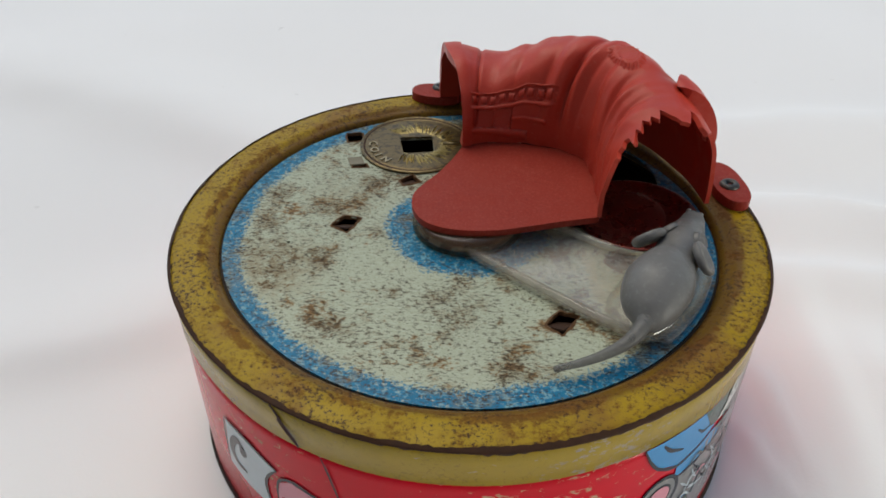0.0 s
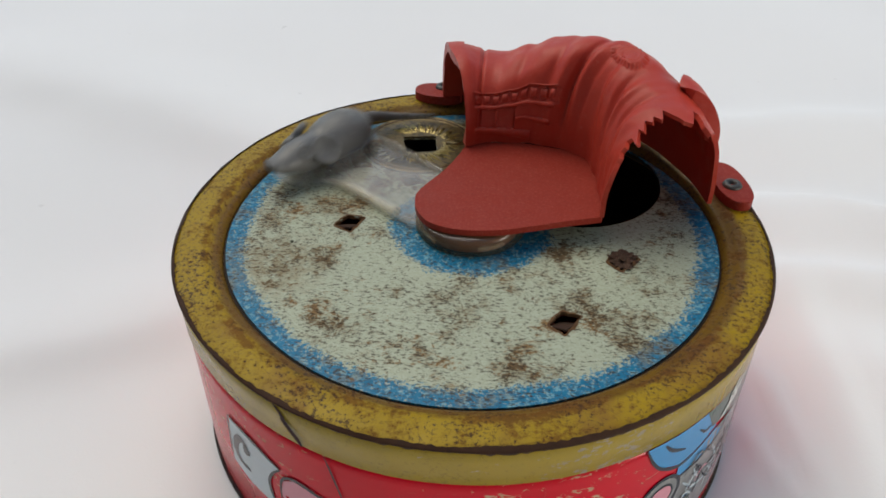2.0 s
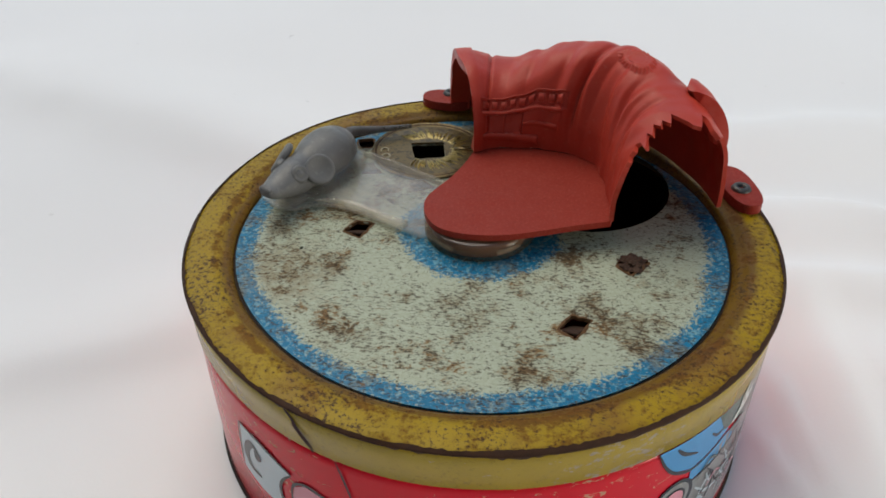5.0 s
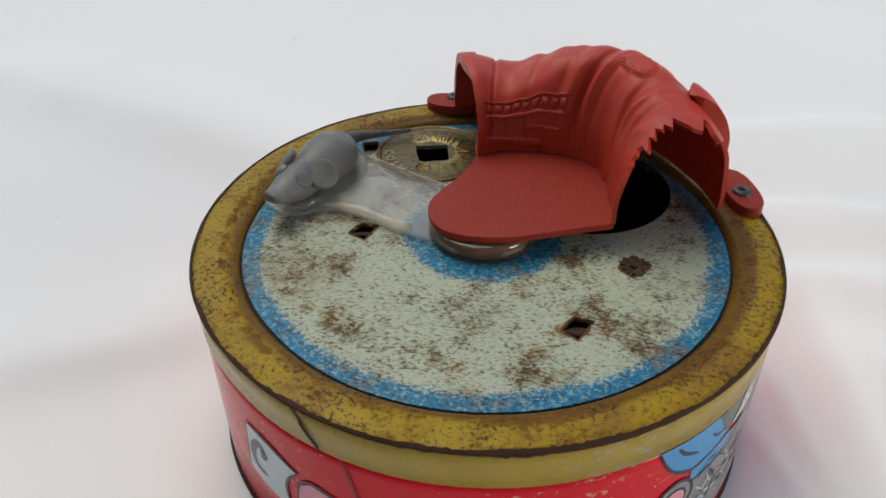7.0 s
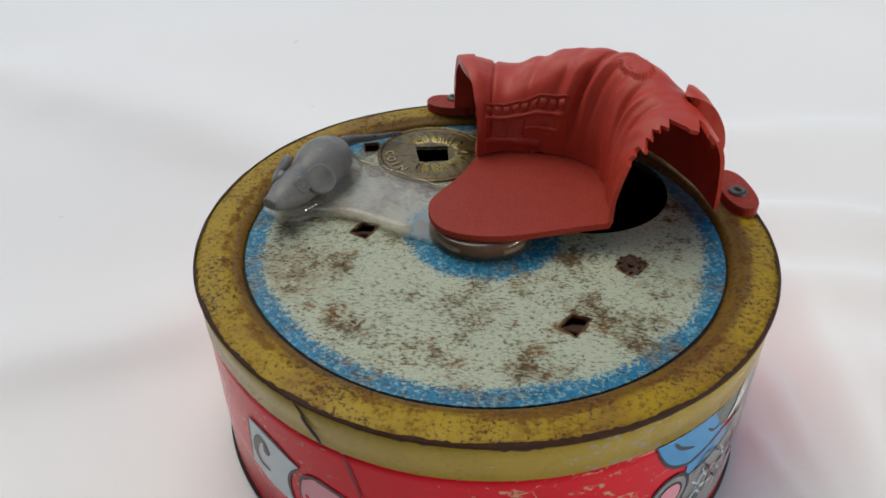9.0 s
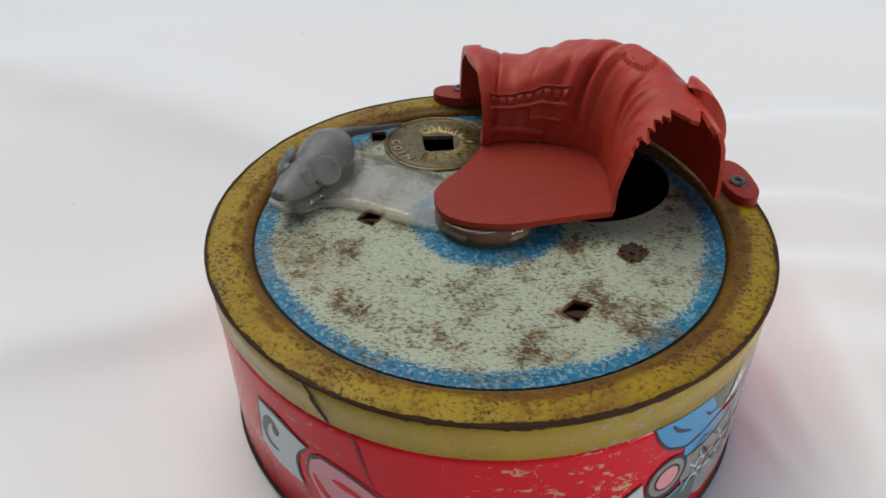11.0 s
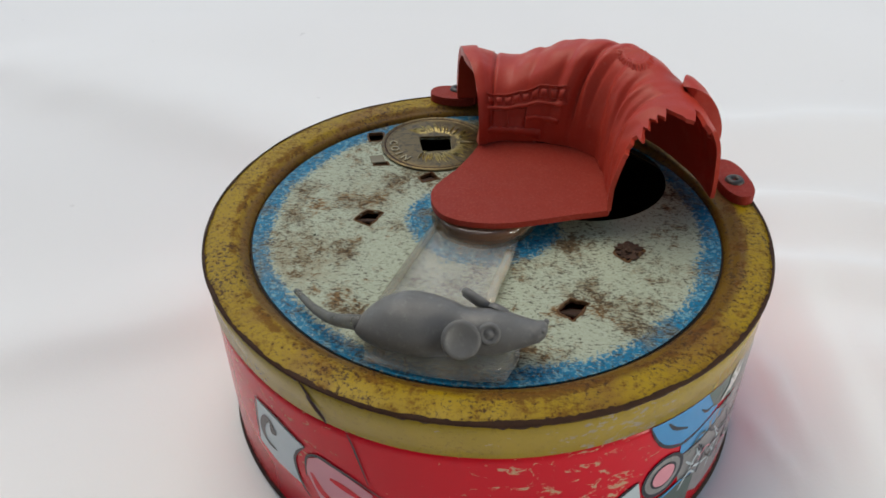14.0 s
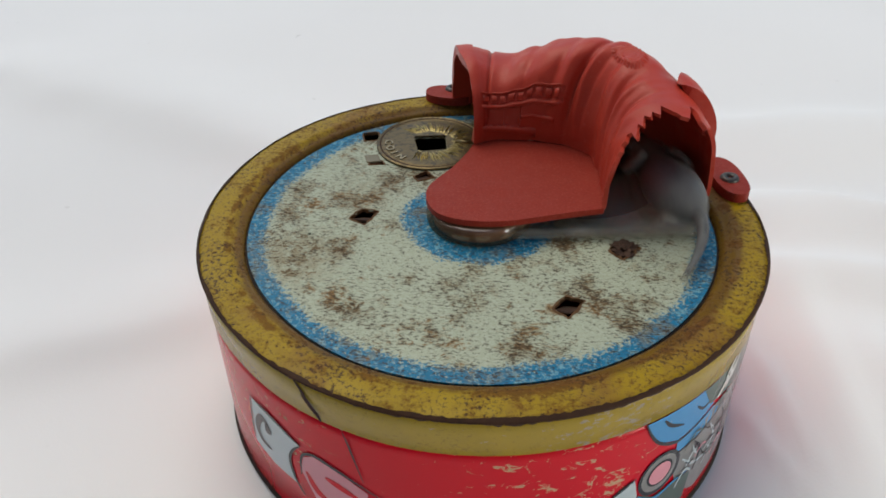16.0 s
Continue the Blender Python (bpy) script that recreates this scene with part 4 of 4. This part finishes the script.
# ---- the turning arm of clear plastic with its grey mouse; built pointing along x, rim height as zero ----
def arm():
    hub = part("turning_arm", lathe([(0.0, -0.0018), (0.0122, -0.0018), (0.0124, -0.0012), (0.0122, 0.0018), (0.0118, 0.0022), (0.0, 0.0022)], 72), M_HUB, toy,
               "clear plastic hub of the turning arm")
    part("hub_core", lathe([(0.0, -0.0016), (0.0108, -0.0016), (0.0108, 0.0008), (0.0100, 0.0012), (0.0, 0.0012)], 48), M_CORE, hub, "brown core of the hub")
    # pale cloudy arcs as moulded steps in the clear hub, shaped to imitate its glints
    for a, w, h in ((-128, 20, 0.0009), (-100, 16, 0.0012), (-72, 24, 0.0008), (-46, 14, 0.0010), (60, 30, 0.0010), (140, 30, 0.0010)):
        inner = [polar(0.0112, a + w * i / 8, 0) for i in range(9)]
        outer = [polar(0.0118, a + w * i / 8, 0) for i in range(9)]
        part("hub_glint_step", plate([[(p.x, p.y) for p in outer + inner[::-1]]], -0.0008, -0.0008 + h, 0.0001), M_LIP, hub, smooth=False)
    lead = spline([Vector(p) for p in ((0.006, 0.0098, 0), (0.016, 0.0104, 0), (0.0270, 0.0102, 0), (0.0330, 0.0110, 0), (0.0376, 0.0132, 0), (0.0400, 0.0170, 0), (0.0440, 0.0186, 0), (0.0490, 0.0178, 0))], 36)
    trail = spline([Vector(p) for p in ((0.0512, -0.0096, 0), (0.0455, -0.0118, 0), (0.0380, -0.0122, 0), (0.0230, -0.0112, 0), (0.006, -0.0098, 0))], 24)
    arc = [polar(0.0534, 19 - 29 * i / 12, 0) for i in range(13)]
    outline = [(p.x, p.y) for p in lead + arc + trail]
    auto_smooth(part("arm_plate", plate([outline], -0.0016, -0.0007, 0.0002), M_ARM, hub, "cloudy clear plastic arm"), 30)
    # the rounded lip along the leading edge fades out towards the mouse; the low trailing wall is tinted dark to
    # imitate refraction
    pts = [Vector((p.x, p.y - 0.0009, -0.0002)) for p in lead[4:22]]
    bm = tube(pts, [0.0009 * min(1.0, (len(pts) - i) / 9) + 0.0001 for i in range(len(pts))], 10)
    part("leading_lip", bm, M_LIP, hub, "cloudy rounded lip")
    pts = [Vector((p.x, p.y + 0.0006, -0.0003)) for p in trail[5:]]
    part("trailing_wall", tube(pts, [0.0003 + 0.0006 * min(1.0, i / 5) for i in range(len(pts))], 8), M_REFRACT, hub, "clear edge tinted dark for refraction")
    # the mouse: an arched back over steep sides; along y, middle x, crown z, half width, foot z
    spine = ((-0.0128, 0.0482, 0.0030, 0.0006, 0.0021), (-0.0118, 0.0478, 0.0043, 0.0020, 0.0013), (-0.0098, 0.0469, 0.0065, 0.0041, 0.0005), (-0.0068, 0.0462, 0.0084, 0.0057, 0.0000),
             (-0.0030, 0.0457, 0.0095, 0.0065, -0.0002), (0.0010, 0.0455, 0.0094, 0.0065, -0.0003), (0.0045, 0.0451, 0.0088, 0.0057, -0.0002), (0.0074, 0.0448, 0.0079, 0.0049, 0.0000),
             (0.0100, 0.0445, 0.0080, 0.0048, 0.0004), (0.0130, 0.0441, 0.0082, 0.0047, 0.0008), (0.0160, 0.0437, 0.0078, 0.0041, 0.0016), (0.0188, 0.0433, 0.0071, 0.0034, 0.0026),
             (0.0208, 0.0430, 0.0068, 0.0028, 0.0034), (0.0221, 0.0428, 0.0071, 0.0024, 0.0040), (0.0230, 0.0427, 0.0068, 0.0015, 0.0046), (0.0233, 0.0427, 0.0060, 0.0004, 0.0054))
    bm = bmesh.new()
    n, made = 36, []
    first = spline([Vector((x, y, z)) for y, x, z, _, _ in spine], 72)
    second = spline([Vector((w, low, 0)) for _, _, _, w, low in spine], 72)
    for p, q in zip(first, second):
        ring = []
        mid = q.y + 0.42 * (p.z - q.y)
        for k in range(n):
            a = 2 * math.pi * k / n
            c, si = math.cos(a), math.sin(a)
            x = math.copysign(abs(c) ** (1.0 if si > 0 else 0.45), c) * max(q.x, 1e-4)
            z = mid + (p.z - mid) * si if si > 0 else mid + (mid - q.y) * -(abs(si) ** 0.8)
            ring.append(bm.verts.new((p.x + x, p.y, z)))
        made.append(ring)
    for a, b in zip(made, made[1:]):
        for k in range(n):
            bm.faces.new((a[k], a[(k + 1) % n], b[(k + 1) % n], b[k]))
    bm.faces.new(made[0])
    bm.faces.new(made[-1])
    bmesh.ops.recalc_face_normals(bm, faces=bm.faces)
    part("mouse_body", bm, M_MOUSE, hub, "glossy grey-filled plastic mouse body and head")
    for side in (1, -1):
        # a thick, dished disc laid back against the side of the head
        bm = lathe([(0.0, 0.0002), (0.0020, 0.0003), (0.0027, 0.0007), (0.0032, 0.0008), (0.0036, 0.0004), (0.0036, -0.0003), (0.0030, -0.0009), (0.0, -0.0011)], 32)
        for v in bm.verts:
            v.co.y *= 1.08 if v.co.y > 0 else 0.95
        bm.transform(Matrix.Translation((0.0443 + side * 0.0058, 0.0088, 0.0062)) @ pose(0, 0, 0, -22, side * 50, 0))
        part("ear", bm, M_MOUSE, hub)
        bm = lathe([(0.0, 0.0006), (0.0006, 0.0005), (0.0009, 0.0001), (0.0012, 0.0002), (0.0016, 0.0006), (0.0020, 0.0003), (0.0022, -0.0005)], 24)
        bm.transform(Matrix.Translation((0.0440 + side * 0.0036, 0.0136, 0.0066)) @ pose(0, 0, 0, -12, side * 52, 0))
        part("eye", bm, M_MOUSE, hub)
        bm = bmesh.new()
        bmesh.ops.create_uvsphere(bm, u_segments=12, v_segments=8, radius=0.0006)
        bm.transform(Matrix.Translation((0.0425 + side * 0.0013, 0.0227, 0.0064)))
        part("nostril", bm, M_MOUSE, hub)
    tail = spline([(0.0478, -0.0108, 0.0032), (0.0480, -0.0140, 0.0030), (0.0474, -0.0172, 0.0022), (0.0458, -0.0206, 0.0014), (0.0434, -0.0244, 0.0008), (0.0396, -0.0294, 0.0004)], 30)
    part("tail", tube(tail, [0.0017 - 0.0011 * i / 30 for i in range(31)], 12), M_THIN, hub)
    # the clear skirt that slopes from the mouse's flanks to the lid's edge
    foot = spline([Vector(p) for p in ((0.0405, -0.0112, 0), (0.0450, -0.0138, 0), (0.0490, -0.0122, 0), (0.0516, -0.0070, 0), (0.0530, 0.0, 0), (0.0526, 0.0080, 0), (0.0508, 0.0150, 0),
                                              (0.0470, 0.0176, 0), (0.0420, 0.0172, 0), (0.0388, 0.0120, 0), (0.0372, 0.0040, 0), (0.0376, -0.0060, 0))], 66)
    core = Vector((0.0450, 0.0015, 0))
    bm = bmesh.new()
    rows = []
    for p in foot:
        d = p - core
        rows.append([bm.verts.new((core.x + d.x * f, core.y + d.y * f, z)) for f, z in ((1.0, -0.0010), (0.985, 0.0000), (0.94, 0.0009), (0.86, 0.0015), (0.76, 0.0024), (0.62, 0.0030))])
    for i in range(len(rows)):
        a, b = rows[i], rows[(i + 1) % len(rows)]
        for k in range(5):
            bm.faces.new((a[k], b[k], b[k + 1], a[k + 1]))
    bmesh.ops.recalc_face_normals(bm, faces=bm.faces)
    part("clear_skirt", bm, M_FOOT, hub, "clear plastic skirt round the mouse")
    return hub


ARM = arm()


# ---- the copper coin that waits at the edge of the opening ----
def coin():
    bm = lathe([(0.0, 0.0), (0.0140, 0.0), (0.0143, 0.0001), (0.0143, 0.0004), (0.0140, 0.00052), (0.0131, 0.00052), (0.0129, 0.00042), (0.0, 0.00042)], 96)
    ob = part("coin", bm, M_COPPER)
    # a worn, soft raised oval and a line under it
    bm = bmesh.new()
    bmesh.ops.create_uvsphere(bm, u_segments=32, v_segments=12, radius=1.0)
    bm.transform(Matrix.Translation((0.0004, 0.0008, 0.00034)) @ Matrix.Diagonal((0.0066, 0.0086, 0.00042, 1)))
    part("coin_relief", bm, M_COPPER, ob, "worn raised oval")
    bm = tube([Vector((-0.0055, -0.0092, 0.00042)), Vector((0.0, -0.0096, 0.00044)), Vector((0.0055, -0.0092, 0.00042))], [0.0002, 0.00035, 0.0002], 8)
    part("coin_bar", bm, M_COPPER, ob)
    return tagged(ob, "worn dark copper coin lying on the tin lid", "coin")


COIN = coin()


# ---- what moves ----
def motions():
    turn = [(0, -35), (0.5, -34.5), (0.9, -33), (1.0, -32), (1.1, -29), (1.2, -22), (1.3, -9.5), (1.4, 12), (1.5, 40), (1.6, 70), (1.7, 96), (1.8, 115), (1.9, 129),
            (2.0, 139), (2.1, 144), (2.2, 146), (3.5, 147), (4.2, 148), (6.3, 150), (8.0, 152), (9.0, 154), (9.2, 154.2), (10.8, 156), (11.1, 157.5), (11.2, 163), (11.3, 174), (11.4, 190), (11.5, 209),
            (11.6, 231), (11.7, 246), (11.8, 253), (11.9, 254), (12.5, 254), (14.5, 256), (15.1, 256.5), (15.2, 258), (15.3, 264), (15.4, 281), (15.5, 299), (15.6, 316), (15.7, 330), (15.8, 342), (15.9, 354), (16.0, 367)]
    z = LID + 0.00004
    drop = [(0, 0.0385, 0.0060, z), (1.1, 0.0385, 0.0060, z), (1.2, 0.0375, 0.0078, z), (1.3, 0.0335, 0.0130, z), (1.4, 0.0280, 0.0185, z), (1.5, 0.0255, 0.0210, 0.030), (1.6, 0.0250, 0.0215, 0.0042), (16.0, 0.0250, 0.0215, 0.0042)]
    walk(COIN, [(t, pose(x, y, h, 0, 0, 15)) for t, x, y, h in drop])
    walk(ARM, [(t, pose(0, 0, TOP, 0, 0, a)) for t, a in turn])


motions()
